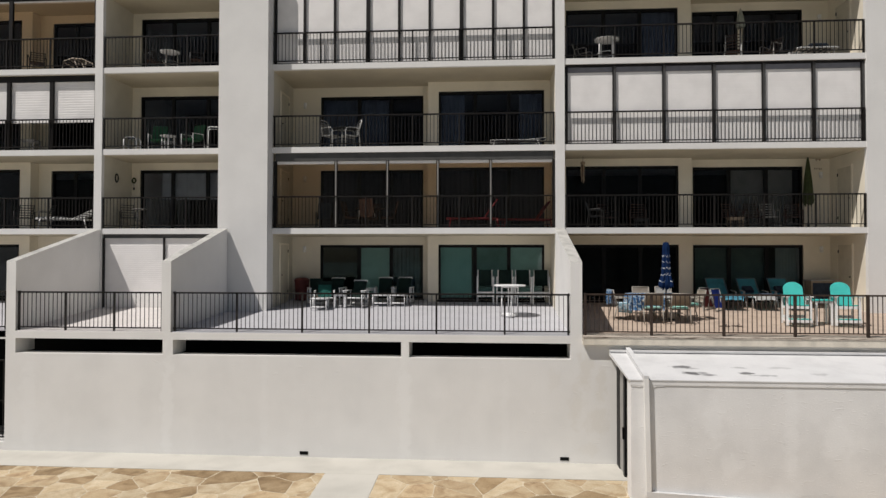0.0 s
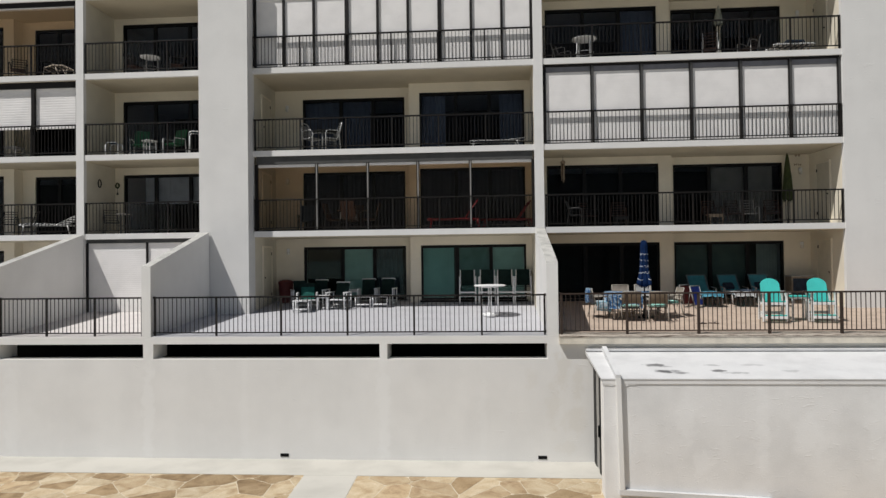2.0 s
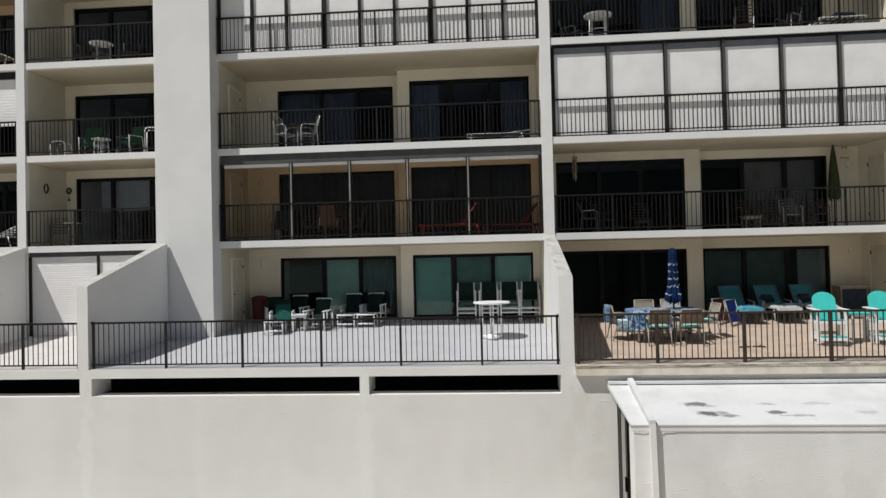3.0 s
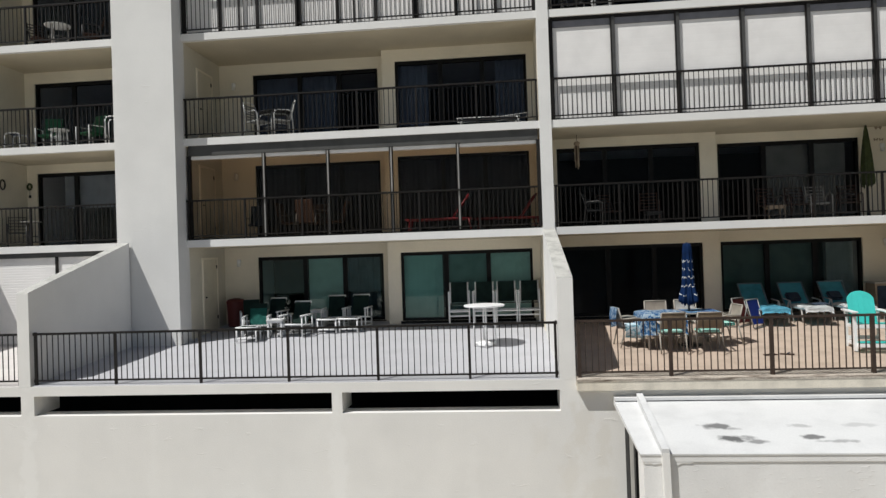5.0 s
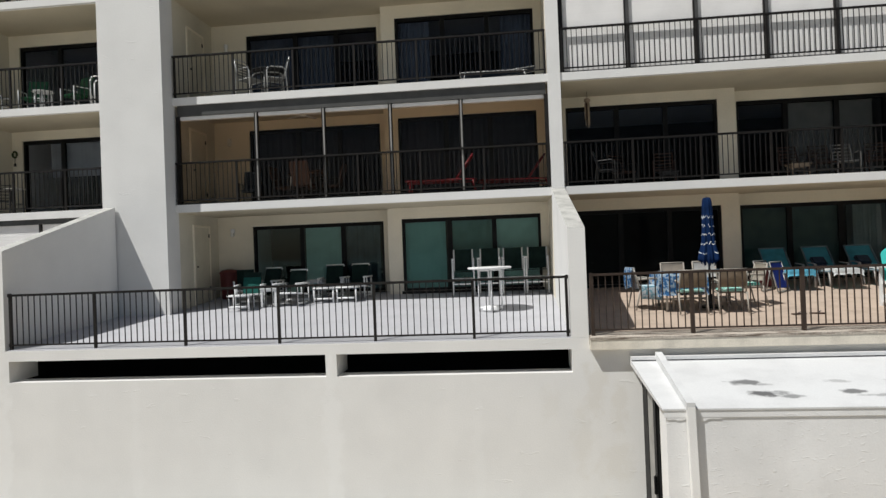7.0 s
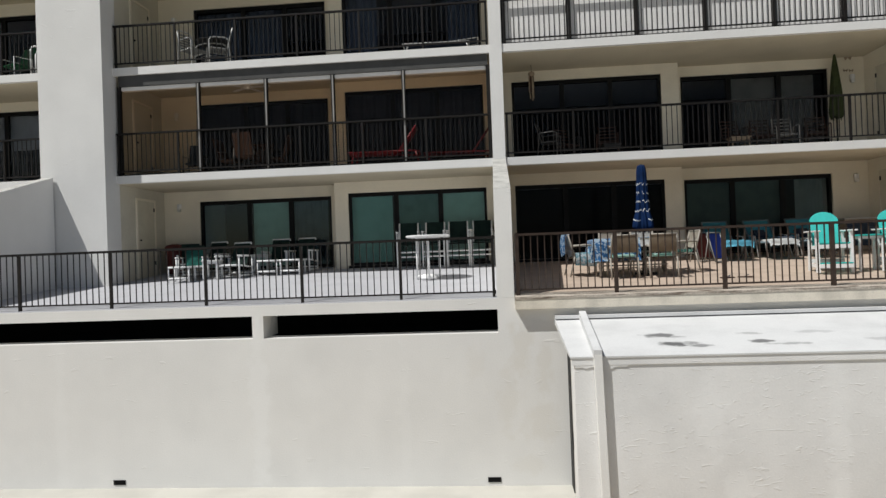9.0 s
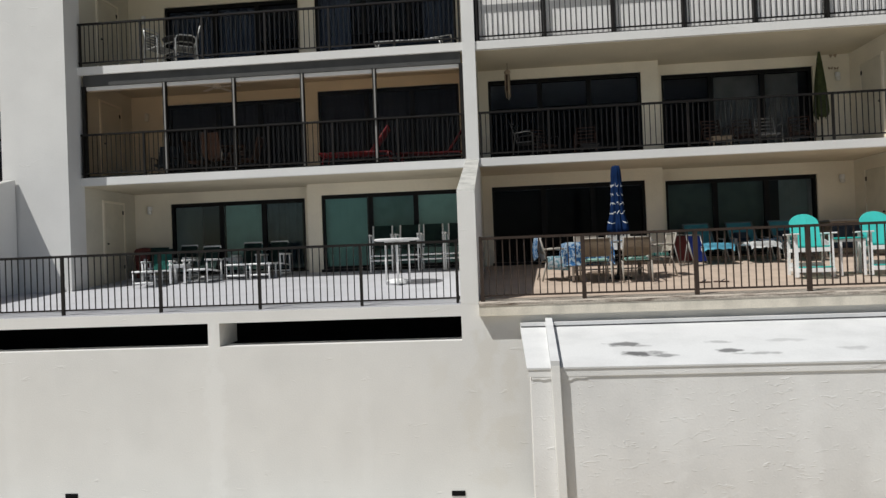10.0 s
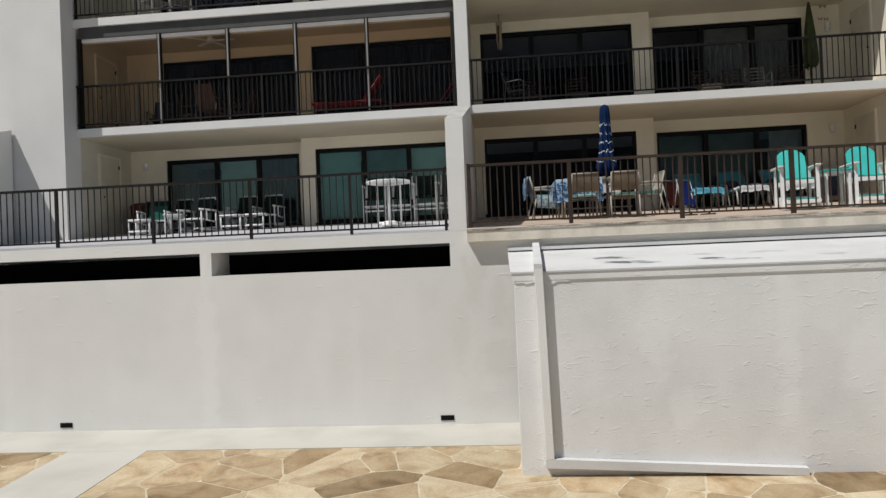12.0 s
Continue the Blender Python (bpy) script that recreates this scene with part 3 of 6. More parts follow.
# ---- railings ----
def railing(label, x0, x1, y, zf, posts, top=1.07, gap=0.121, group="balcony railings", foot=0.09, paint=None):
    """Posts, two rails and a row of upright bars; zf: the floor under it."""
    paint = paint or BRONZE
    r = thing("railing", label, "railing", group, (0, y, zf))
    part("top_rail", soft_box(bmesh.new(), x0, x1, -0.03, 0.03, top - 0.045, top, 0.006), paint, r)
    part("bottom_rail", B(x0, x1, -0.016, 0.016, foot, foot + 0.03), paint, r)
    hp = 0.032 if paint is BROWN_PAINT else 0.024
    if top > 1.08 and top < 2:
        for e, sg in ((x0, 1), (x1, -1)):
            part("wall_bracket", soft_box(bmesh.new(), min(e, e + sg * 0.05), max(e, e + sg * 0.05), -0.045, 0.045, top - 0.06, top + 0.015, 0.01), paint, r)
            part("wall_bracket", soft_box(bmesh.new(), min(e, e + sg * 0.04), max(e, e + sg * 0.04), -0.035, 0.035, foot - 0.02, foot + 0.05, 0.008), paint, r)
    pm = mesh_of("post", B(-hp, hp, -hp, hp, 0, top - 0.045), paint)
    for px in posts:
        p = part("post", pm, paint, r)
        p.location.x = px
    hb = 0.009 if paint is BROWN_PAINT else 0.0078
    bmesh_bar = mesh_of("bar", B(-hb, hb, -hb, hb, foot + 0.03, top - 0.045), paint)
    for pa, pb in zip(posts, posts[1:]):
        n = max(1, round((pb - pa) / gap))
        for i in range(1, n):
            p = part("bar", bmesh_bar, paint, r)
            p.location.x = pa + (pb - pa) * i / n
    return r


railing("dark bronze terrace railing above the white wall", -8.19, 2.61, 18.57, 3.335, [-8.15, -6.40, -4.58, -2.74, -0.92, 0.90, 2.57], 1.10)
railing("dark bronze terrace railing above the white wall", -12.69, -8.48, 18.57, 3.335, [-12.66, -11.30, -9.89, -8.52], 1.10)
railing("dark bronze terrace railing on the tan edge", 2.97, 14.4, 18.46, 3.355, [3.0, 4.70, 6.53, 8.31, 10.10, 11.9, 13.7], 1.10, paint=BROWN_PAINT)
railing("dark bronze terrace railing above the white wall", X_WEST, -13.02, 18.57, 3.335, [-19.4, -17.6, -15.8, -14.2, -13.05], 1.10)
for k in (2, 3, 4):
    railing("dark bronze balcony railing on a white slab", PIER[1] + 0.02, COL_R[0] - 0.02, SLAB_Y + 0.025, Z[k], [-6.70, -5.15, -3.6, -2.05, -0.5, 1.05, 2.58])
    railing("dark bronze balcony railing on a white slab", COL_R[1] + 0.02, X_END - 0.02, SLAB_Y + 0.025, Z[k], [2.99, 4.55, 6.1, 7.66, 9.2, 10.78, 12.27])
    railing("dark bronze balcony railing on a white slab", COL_L[1] + 0.02, PIER[0] - 0.02, SLAB_Y + 0.025, Z[k], [-12.65, -11.2, -9.75, -8.42])
    railing("dark bronze balcony railing on a white slab", X_WEST, COL_L[0] - 0.02, SLAB_Y + 0.025, Z[k], [-19.4, -17.6, -16.2, -14.62, -13.02])


# ---- roller shutter enclosures ----
def slat_sheet(x0, x1, y, z0, z1, pitch=0.05, relief=0.0015):
    """A hanging shutter with its slats standing out a little."""
    bm = bmesh.new()
    n = max(1, round((z1 - z0) / pitch))
    prof = []
    for i in range(n):
        a = z0 + (z1 - z0) * i / n
        h = (z1 - z0) / n
        prof += [(y, a + 0.001), (y - relief, a + 0.15 * h), (y - relief, a + 0.85 * h), (y, a + h - 0.001)]
    return prism(bm, prof + [(y + 0.008, z1), (y + 0.008, z0)], x0, x1)


def enclosure(label, xs, y, zf, zt, drop, thick=(), post=0.05, val=0.2, frame_mat=BRONZE, head=0.09, tinted=False, head_mat=None, proud=0.03, pitch=0.05, relief=0.0015, track=False, box_mat=None):
    """Posts at xs, a header and one roller shutter a field; drop: how far each hangs down, 0 to 1."""
    e = thing("shutter_enclosure", label, "shutter")
    part("header", B(xs[0], xs[-1], y - 0.02, y + 0.13, zt - head, zt), head_mat or (BRONZE if head < 0.1 else DARK_GREY), e)
    part("sill", B(xs[0], xs[-1], y - 0.02, y + 0.06, zf, zf + 0.04), BRONZE if zf > 4 else SHUTTER, e)
    for i, q in enumerate(xs):
        w = post * (1.7 if i in thick else 1)
        part("post", B(q - w / 2, q + w / 2, y - proud, y + 0.06, zf + 0.04, zt - head), frame_mat if i else BRONZE, e)
        if frame_mat is POST_GREY and i:
            part("guide_track", B(q - w * 0.5 - 0.012, q - w * 0.5 + 0.012, y - proud - 0.01, y + 0.03, zf + 0.04, zt - head), BRONZE, e, "dark guide track")
        if track and 0 < i < len(xs) - 1:
            part("guide_track", B(q - 0.012, q + 0.024, y - proud - 0.012, y - proud - 0.001, zf + 0.04, zt - head - 0.02), GREY_FRAME, e, "pale guide track")
    for i, (a, b) in enumerate(zip(xs, xs[1:])):
        d = drop[i % len(drop)]
        a, b = a + post / 2 + 0.004, b - post / 2 - 0.004
        part("cassette", soft_box(bmesh.new(), a, b, y + 0.015, y + 0.16, zt - head - val, zt - head - 0.002, 0.012), box_mat or SHUTTER, e)
        hz = zt - head - val
        if tinted:
            g = part("tinted_pane", B(a, b, y + 0.012, y + 0.018, zf + 0.05, hz - 0.01), BRONZE_GLASS, e, "bronze tinted pane")
            g.visible_shadow = False
        if d > 0:
            part("shutter", slat_sheet(a, b, y + 0.04, hz - d * (hz - zf - 0.05), hz + 0.004, pitch, relief), SHUTTER, e)
    return e


ENC_Y = SLAB_Y + 0.085
enclosure("white roller shutters pulled down behind the railing", [2.99, 4.54, 6.12, 7.69, 9.24, 10.78, 12.28], ENC_Y, Z[3], Z[4] - THICK, [1.0], post=0.10, head=0.075, val=0.18, head_mat=BRONZE, proud=0.025, frame_mat=POST_GREY, box_mat=CASSETTE_GREY, pitch=0.2, relief=0.0006)
enclosure("white roller shutters pulled down behind the railing", [-6.70, -5.71, -4.68, -3.55, -2.51, -1.49, -0.43, 0.61, 1.62, 2.58], ENC_Y, Z[4], Z[5] - THICK, [1.0], thick=(3, 6), post=0.075, proud=0.025, pitch=0.2, relief=0.0006)
enclosure("slim frame with white roller shutters rolled up", [-6.68, -4.62, -2.89, -1.21, 0.53, 2.58], ENC_Y, Z[2], Z[3] - THICK, [0.0], val=0.10, head=0.27, tinted=True, post=0.085, track=True)
enclosure("white slatted roller shutters half down", [-19.3, -17.7, -16.18, -14.62, -13.0], ENC_Y + 0.07, Z[3], Z[4] - THICK, [0.60], head=0.22, val=0.05, head_mat=BRONZE, post=0.12, proud=0.06, pitch=0.085, relief=0.005)
enclosure("dark frame with roller shutters rolled up", [-19.3, -16.10, -13.0], ENC_Y, Z[4], Z[5] - THICK, [0.0], val=0.06, head=0.16, head_mat=BRONZE, post=0.13, tinted=True)
enclosure("white slatted roller shutter closed onto the terrace", [-12.66, -10.53, -8.40], ENC_Y, 3.665, Z[2] - THICK, [1.0], head=0.13, val=0.04, pitch=0.07, relief=0.003)

# ---- low annex with its white roof ----
AX, AY = 3.64, 16.02
bm = bmesh.new()
box(bm, AX + 0.02, 15.0, AY, AY + 0.25, -0.2, 2.63)
structure("wall_annex_front", bm, ROUGH_STUCCO, "white rough stucco front of the low annex", "wall")
bm = prism(bmesh.new(), [(AY - 0.030, 2.634), (AY - 0.030, 2.656), (WALL_Y - 0.004, 2.945), (WALL_Y - 0.004, 2.85), (AY + 0.2, 2.634)], AX - 0.03, 15.0)
structure("roof_annex", bm, ROOFWHITE, "white coated sloping roof of the annex", "roof")
structure("trim_annex_flashing", B(AX - 0.03, 15.0, WALL_Y - 0.205, WALL_Y - 0.004, 2.948, 3.0), ROOFWHITE, "white flashing strip along the back of the annex roof", "trim")
structure("trim_annex_fascia", B(AX - 0.012, 15.0, AY - 0.018, AY - 0.001, 2.535, 2.632), ROUGH_STUCCO, "white fascia board under the annex roof edge", "trim")
structure("wall_annex_corner", B(AX + 0.02, AX + 0.2, AY + 0.25, AY + 0.42, -0.2, 2.60), STUCCO, "white stuccoed corner of the annex", "wall")
bm = bmesh.new()
rnd_p = random.Random(6)
edge = [(AX + 0.03 + 0.045 * i, 2.522 - 0.022 * rnd_p.random() - (0.025 if i in (3, 4, 9, 10, 11) else 0.0)) for i in range(17)]
prism(bm, [(AX + 0.03, 2.534)] + edge + [(AX + 0.03 + 0.045 * 16, 2.534)], AY - 0.014, AY - 0.001, "y")
structure("trim_annex_plaster", bm, ROUGH_STUCCO, "rough crumbling plaster edge under the roof fascia", "trim")
# annex side: dark screen door in a frame, under the roof
door = thing("screen_door", "dark framed screen door in the annex side, closed", "door")
part("door_frame", B(AX + 0.17, AX + 0.21, 18.12, WALL_Y - 0.006, 0.0, 2.80), BLACK_FRAME, door)
part("side_panel", B(AX + 0.18, AX + 0.20, 17.645, 18.115, 0.05, 2.76), GREY_FRAME, door, "pale grey panel beside the screen")
part("door_frame", B(AX + 0.165, AX + 0.21, 17.47, 17.64, 0.0, 2.72), BLACK_FRAME, door)
# black sheet stands for the shade in the gap beside the post
part("screen", B(AX + 0.19, AX + 0.20, 16.505, 17.465, 0.1, 2.62), OPENING_SHADE, door)
part("door_frame", B(AX + 0.17, AX + 0.21, AY + 0.43, AY + 0.48, 0.0, 2.62), BLACK_FRAME, door)
part("door_handle", soft_box(bmesh.new(), AX + 0.12, AX + 0.164, 17.49, 17.56, 0.92, 1.22, 0.012), BLACK_FRAME, door)

pipe = thing("drain_pipe", "white square drain pipe over the roof and down the wall", "pipe")
bm = prism(bmesh.new(), [(AY - 0.10, 2.66), (AY - 0.10, 2.755), (WALL_Y - 0.12, 3.07), (WALL_Y - 0.12, 2.92)], 3.922, 4.034)
for v in bm.verts:
    v.co.x += 0.11 * (v.co.y - AY) / (WALL_Y - AY)
part("roof_run", bm, ROOFWHITE, pipe)
bm = soft_box(bmesh.new(), 3.92, 4.036, AY - 0.102, AY - 0.004, 0.185, 2.70, 0.008)
for v in bm.verts:
    v.co.x += 0.05 * (2.70 - v.co.z) / 2.5
part("down_run", bm, STUCCO, pipe, "pipe leaning a little")
part("foot_run", prism(bmesh.new(), [(3.97, 0.075), (3.97, 0.19), (4.11, 0.188), (7.27, 0.035), (7.27, -0.06)], AY - 0.105, AY - 0.004, "y"), ROOFWHITE, pipe)

# wall vents at the foot of the terrace wall
for vx in (-4.49, 2.46):
    v = thing("wall_vent", "small black drain opening low in the white wall", "vent", "wall vents")
    # black block in place of a hole, its shade in the colour
    part("vent_frame", B(vx - 0.115, vx + 0.115, WALL_Y - 0.012, WALL_Y + 0.02, 0.08, 0.165), OPENING_SHADE, v)
    part("vent_slot", B(vx - 0.10, vx + 0.10, WALL_Y - 0.016, WALL_Y - 0.012, 0.10, 0.12), OPENING_SHADE, v)

# barred opening under the far west terrace
structure("wall_west_low", B(X_WEST, -13.01, WALL_Y + 0.06, WB, -0.1, 0.22), STUCCO, "white low wall under a barred opening", "wall")
structure("wall_west_beam", B(X_WEST, -13.01, WALL_Y + 0.02, WB, 3.10, 3.33), STUCCO, "white beam under the terrace railing", "wall")
# recess backing is added, the shade of the opening put into its black
structure("wall_west_recess", B(X_WEST, -13.0, 21.5, 21.6, -0.1, 3.1), OPENING_SHADE, "near-black wall painted as the shade deep under the terrace", "wall")
structure("ceiling_west_recess", B(X_WEST, -13.0, WB, 21.5, 3.05, 3.14), OPENING_SHADE, "near-black ceiling painted as shade under the terrace", "ceiling")
bars_low = railing("dark bronze bars in an opening under the terrace", X_WEST, -13.03, 18.68, 0.22, [-19.4, -17.5, -15.5, -14.2, -13.06], 2.28, 0.13, "window bars")
part("middle_rail", B(X_WEST, -13.03, -0.014, 0.014, 1.11, 1.135), BRONZE, bars_low)
part("bottom_rail", B(X_WEST, -13.03, -0.014, 0.014, 0.24, 0.265), BRONZE, bars_low)
SIGN_BLUE = material("pale_blue_sign_paint", (0.42, 0.52, 0.68), 0.5, vary=0.05, bump=0.02)
sign = thing("notice_sign", "small pale blue notice sign fixed to dark bars", "sign", "", (-13.53, 18.652, 1.36))
part("plate", soft_box(bmesh.new(), -0.23, 0.23, -0.006, 0.006, 0.0, 0.21, 0.004), SIGN_BLUE, sign)
for q, w in ((0.165, 0.19), (0.125, 0.15), (0.085, 0.19), (0.045, 0.12)):
    part("text_line", B(-w, w, -0.0085, -0.0062, q - 0.008, q + 0.010), WHITE_PVC, sign, "plain white line")

# ---- doors and lamps on the balcony side walls ----
DOOR_PAINT = material("cream_door_paint", (0.62, 0.57, 0.45), 0.5, vary=0.04, bump=0.03)
LAMP_GLASS = material("opal_lamp_glass", (0.75, 0.74, 0.70), 0.3, vary=0.03, bump=0)


def side_door(x, zf, face):
    """A plain flush door in a side wall; face: +1 looks towards +x, -1 towards -x."""
    d = thing("storage_door", "cream painted flush storage door, closed", "door", "storage doors")
    a, b = sorted((x, x + 0.03 * face))
    part("leaf", soft_box(bmesh.new(), a, b, 23.36, 24.20, zf + 0.02, zf + 2.06, 0.004), DOOR_PAINT, d)
    a, b = sorted((x, x + 0.045 * face))
    part("door_frame", B(a, b, 23.30, 23.355, zf, zf + 2.12), CREAM, d)
    part("door_frame", B(a, b, 24.205, 24.26, zf, zf + 2.12), CREAM, d)
    part("door_frame", B(a, b, 23.355, 24.205, zf + 2.065, zf + 2.12), CREAM, d)
    a, b = sorted((x + 0.03 * face, x + 0.045 * face))
    for h in (0.35, 1.8):
        part("hinge", B(a, b, 24.15, 24.20, zf + h, zf + h + 0.1), BRONZE, d)
    a, b = sorted((x + 0.03 * face, x + 0.08 * face))
    part("door_knob", soft_box(bmesh.new(), a, b, 23.42, 23.47, zf + 0.98, zf + 1.03, 0.015), BRONZE, d)
    return d


def wall_lamp(x, y, z):
    l = thing("wall_lamp", "small white wall lamp beside the door", "lamp", "wall lamps", (x, y, z))
    part("back_plate", lathe(bmesh.new(), [(0.05, -0.06), (0.06, -0.05), (0.06, 0.05), (0.05, 0.06)], 10), WHITE_PVC, l).location.y = -0.055
    part("shade", lathe(bmesh.new(), [(0.035, -0.16), (0.055, -0.14), (0.06, -0.08), (0.045, -0.06)], 12), LAMP_GLASS, l, smooth=True).location.y = -0.07
    return l


for k in (1, 2, 3, 4):
    zf = Z[k] if k > 1 else 3.80
    side_door(PIER[1], zf, 1)
    side_door(X_END, zf, -1)
    wall_lamp(-6.30, BACK_L, zf + 1.98)
    wall_lamp(12.0, 24.75, zf + 1.98)

# ---- furniture materials ----
GREEN_SLING = material("dark_green_sling", (0.016, 0.045, 0.036), 0.8, vary=0.15, scale=6, fine=140, bump=0.2)
TEAL_TOWEL = material("dull_teal_towel", (0.035, 0.20, 0.165), 0.95, vary=0.12, scale=8, fine=110, bump=0.4)
TEAL_POLY = material("turquoise_plastic", (0.055, 0.50, 0.45), 0.5, vary=0.06, bump=0.05)
BLUE_SLING = material("blue_sling", (0.11, 0.47, 0.57), 0.75, vary=0.1, scale=5, fine=140, bump=0.2)
PALE_SLING = material("pale_taupe_sling", (0.55, 0.50, 0.43), 0.8, vary=0.08, scale=6, fine=140, bump=0.2)
TAN_SLING = material("taupe_sling", (0.36, 0.28, 0.20), 0.8, vary=0.1, scale=6, fine=140, bump=0.2)
GREY_METAL = material("grey_painted_metal", (0.42, 0.40, 0.37), 0.45, vary=0.08, bump=0.03)
TAUPE_METAL = material("taupe_painted_metal", (0.34, 0.31, 0.265), 0.5, vary=0.08, bump=0.03)
STEEL_BLUE = material("blue_grey_painted_metal", (0.16, 0.22, 0.25), 0.5, vary=0.08, bump=0.03)
DULL_ALU = material("dull_aluminium", (0.30, 0.30, 0.285), 0.4, metal=0.2, vary=0.1, bump=0.03)
ALU = material("brushed_aluminium", (0.56, 0.56, 0.545), 0.35, metal=0.25, vary=0.06, bump=0.03)
NAVY = material("navy_canvas", (0.007, 0.023, 0.078), 0.9, spec=0.08, vary=0.15, scale=6, fine=120, bump=0.25)
SKYBLUE = material("light_blue_towel", (0.15, 0.50, 0.66), 0.95, vary=0.12, scale=9, fine=110, bump=0.5)
WHITE_CLOTH = material("white_cloth", (0.74, 0.75, 0.74), 0.9, vary=0.06, scale=7, fine=100, bump=0.3)
DARK_CUSHION = material("dark_cushion", (0.03, 0.045, 0.07), 0.9, vary=0.15, scale=8, bump=0.2)
MAROON = material("maroon_plastic", (0.13, 0.025, 0.022), 0.6, vary=0.12, bump=0.05)
RED_PAINT = material("red_painted_metal", (0.20, 0.010, 0.022), 0.5, vary=0.1, bump=0.05)
RED_SLING = material("red_sling", (0.20, 0.009, 0.02), 0.75, vary=0.1, bump=0.1)
BROWN_WOOD = material("dark_brown_wood", (0.065, 0.031, 0.021), 0.6, vary=0.2, scale=6, fine=50, bump=0.2)
GREEN_PLASTIC = material("green_plastic", (0.006, 0.08, 0.028), 0.5, vary=0.08, bump=0.05)
GREEN_CANVAS = material("olive_canvas", (0.050, 0.066, 0.022), 0.9, vary=0.15, scale=8, bump=0.2)
OLIVE_GREY = material("faded_grey_green_canvas", (0.34, 0.35, 0.29), 0.9, vary=0.15, scale=8, bump=0.2)
DARK_METAL = material("black_metal", (0.02, 0.02, 0.02), 0.5, vary=0.1, bump=0.03)


def patterned(name, base, ink, scale):
    """Printed cloth: blots of ink on a base."""
    m = material(name, base, 0.9, vary=0.1, scale=8, fine=90, bump=0.25)
    t = m.node_tree
    b = t.nodes["Principled BSDF"]
    old = b.inputs["Base Color"].links[0].from_socket
    co = t.nodes.new("ShaderNodeTexCoord")
    vo = t.nodes.new("ShaderNodeTexNoise")
    vo.inputs["Scale"].default_value = scale
    vo.inputs["Detail"].default_value = 2
    t.links.new(co.outputs["Object"], vo.inputs["Vector"])
    st = t.nodes.new("ShaderNodeMapRange")
    st.inputs[1].default_value, st.inputs[2].default_value = 0.48, 0.53
    t.links.new(vo.outputs["Fac"], st.inputs[0])
    mx = t.nodes.new("ShaderNodeMixRGB")
    mx.inputs[2].default_value = (*ink, 1)
    t.links.new(st.outputs[0], mx.inputs[0])
    t.links.new(old, mx.inputs[1])
    t.links.new(mx.outputs[0], b.inputs["Base Color"])
    return m


BLUE_PRINT = patterned("blue_printed_cloth", (0.05, 0.20, 0.47), (0.52, 0.64, 0.74), 15)
TEAL_PRINT = patterned("pale_teal_printed_cloth", (0.30, 0.56, 0.66), (0.72, 0.77, 0.80), 17)
DEEP_PRINT = patterned("deep_blue_printed_cloth", (0.02, 0.06, 0.30), (0.25, 0.50, 0.72), 11)


def stripes(name, base, ink, gap, axis=1):
    """Woven stripes across local x or y."""
    m = material(name, base, 0.9, vary=0.06, scale=8, fine=100, bump=0.2)
    t = m.node_tree
    b = t.nodes["Principled BSDF"]
    old = b.inputs["Base Color"].links[0].from_socket
    co = t.nodes.new("ShaderNodeTexCoord")
    sp = t.nodes.new("ShaderNodeSeparateXYZ")
    t.links.new(co.outputs["Object"], sp.inputs[0])
    md = t.nodes.new("ShaderNodeMath")
    md.operation = 'PINGPONG'
    md.inputs[1].default_value = gap
    t.links.new(sp.outputs[axis], md.inputs[0])
    gt = t.nodes.new("ShaderNodeMath")
    gt.operation = 'GREATER_THAN'
    gt.inputs[1].default_value = gap * 0.5
    t.links.new(md.outputs[0], gt.inputs[0])
    mx = t.nodes.new("ShaderNodeMixRGB")
    mx.inputs[2].default_value = (*ink, 1)
    t.links.new(gt.outputs[0], mx.inputs[0])
    t.links.new(old, mx.inputs[1])
    t.links.new(mx.outputs[0], b.inputs["Base Color"])
    return m


TEAL_STRIPE = stripes("teal_striped_cushion", (0.04, 0.42, 0.32), (0.55, 0.76, 0.68), 0.032, 1)
GREY_STRIPE = stripes("white_striped_cushion", (0.74, 0.74, 0.73), (0.10, 0.10, 0.11), 0.07, 1)


# ---- furniture ----
def panel(pts, thick=0.012, sag=0.0, n=6):
    """A taut cloth panel between four corners (two rows of two), with a slight sag."""
    a, b, c, d = [Vector(p) for p in pts]      # a-b near edge, d-c far edge
    nor = (b - a).cross(d - a).normalized()
    bm = bmesh.new()
    grid = []
    for j in range(n + 1):
        row = []
        for i in range(n + 1):
            u, v = i / n, j / n
            p = (a * (1 - u) + b * u) * (1 - v) + (d * (1 - u) + c * u) * v
            row.append(bm.verts.new(p - nor * sag * 4 * v * (1 - v)))
        grid.append(row)
    for j in range(n):
        for i in range(n):
            bm.faces.new((grid[j][i], grid[j][i + 1], grid[j + 1][i + 1], grid[j + 1][i]))
    bmesh.ops.solidify(bm, geom=bm.faces[:], thickness=thick)
    return bm


def bars(name, lists, r, mat, parent, n=7, label=""):
    """Each list of points becomes one round bar of that name."""
    for pts in lists:
        part(name, tube(bmesh.new(), pts, r, n), mat, parent, label, smooth=True)


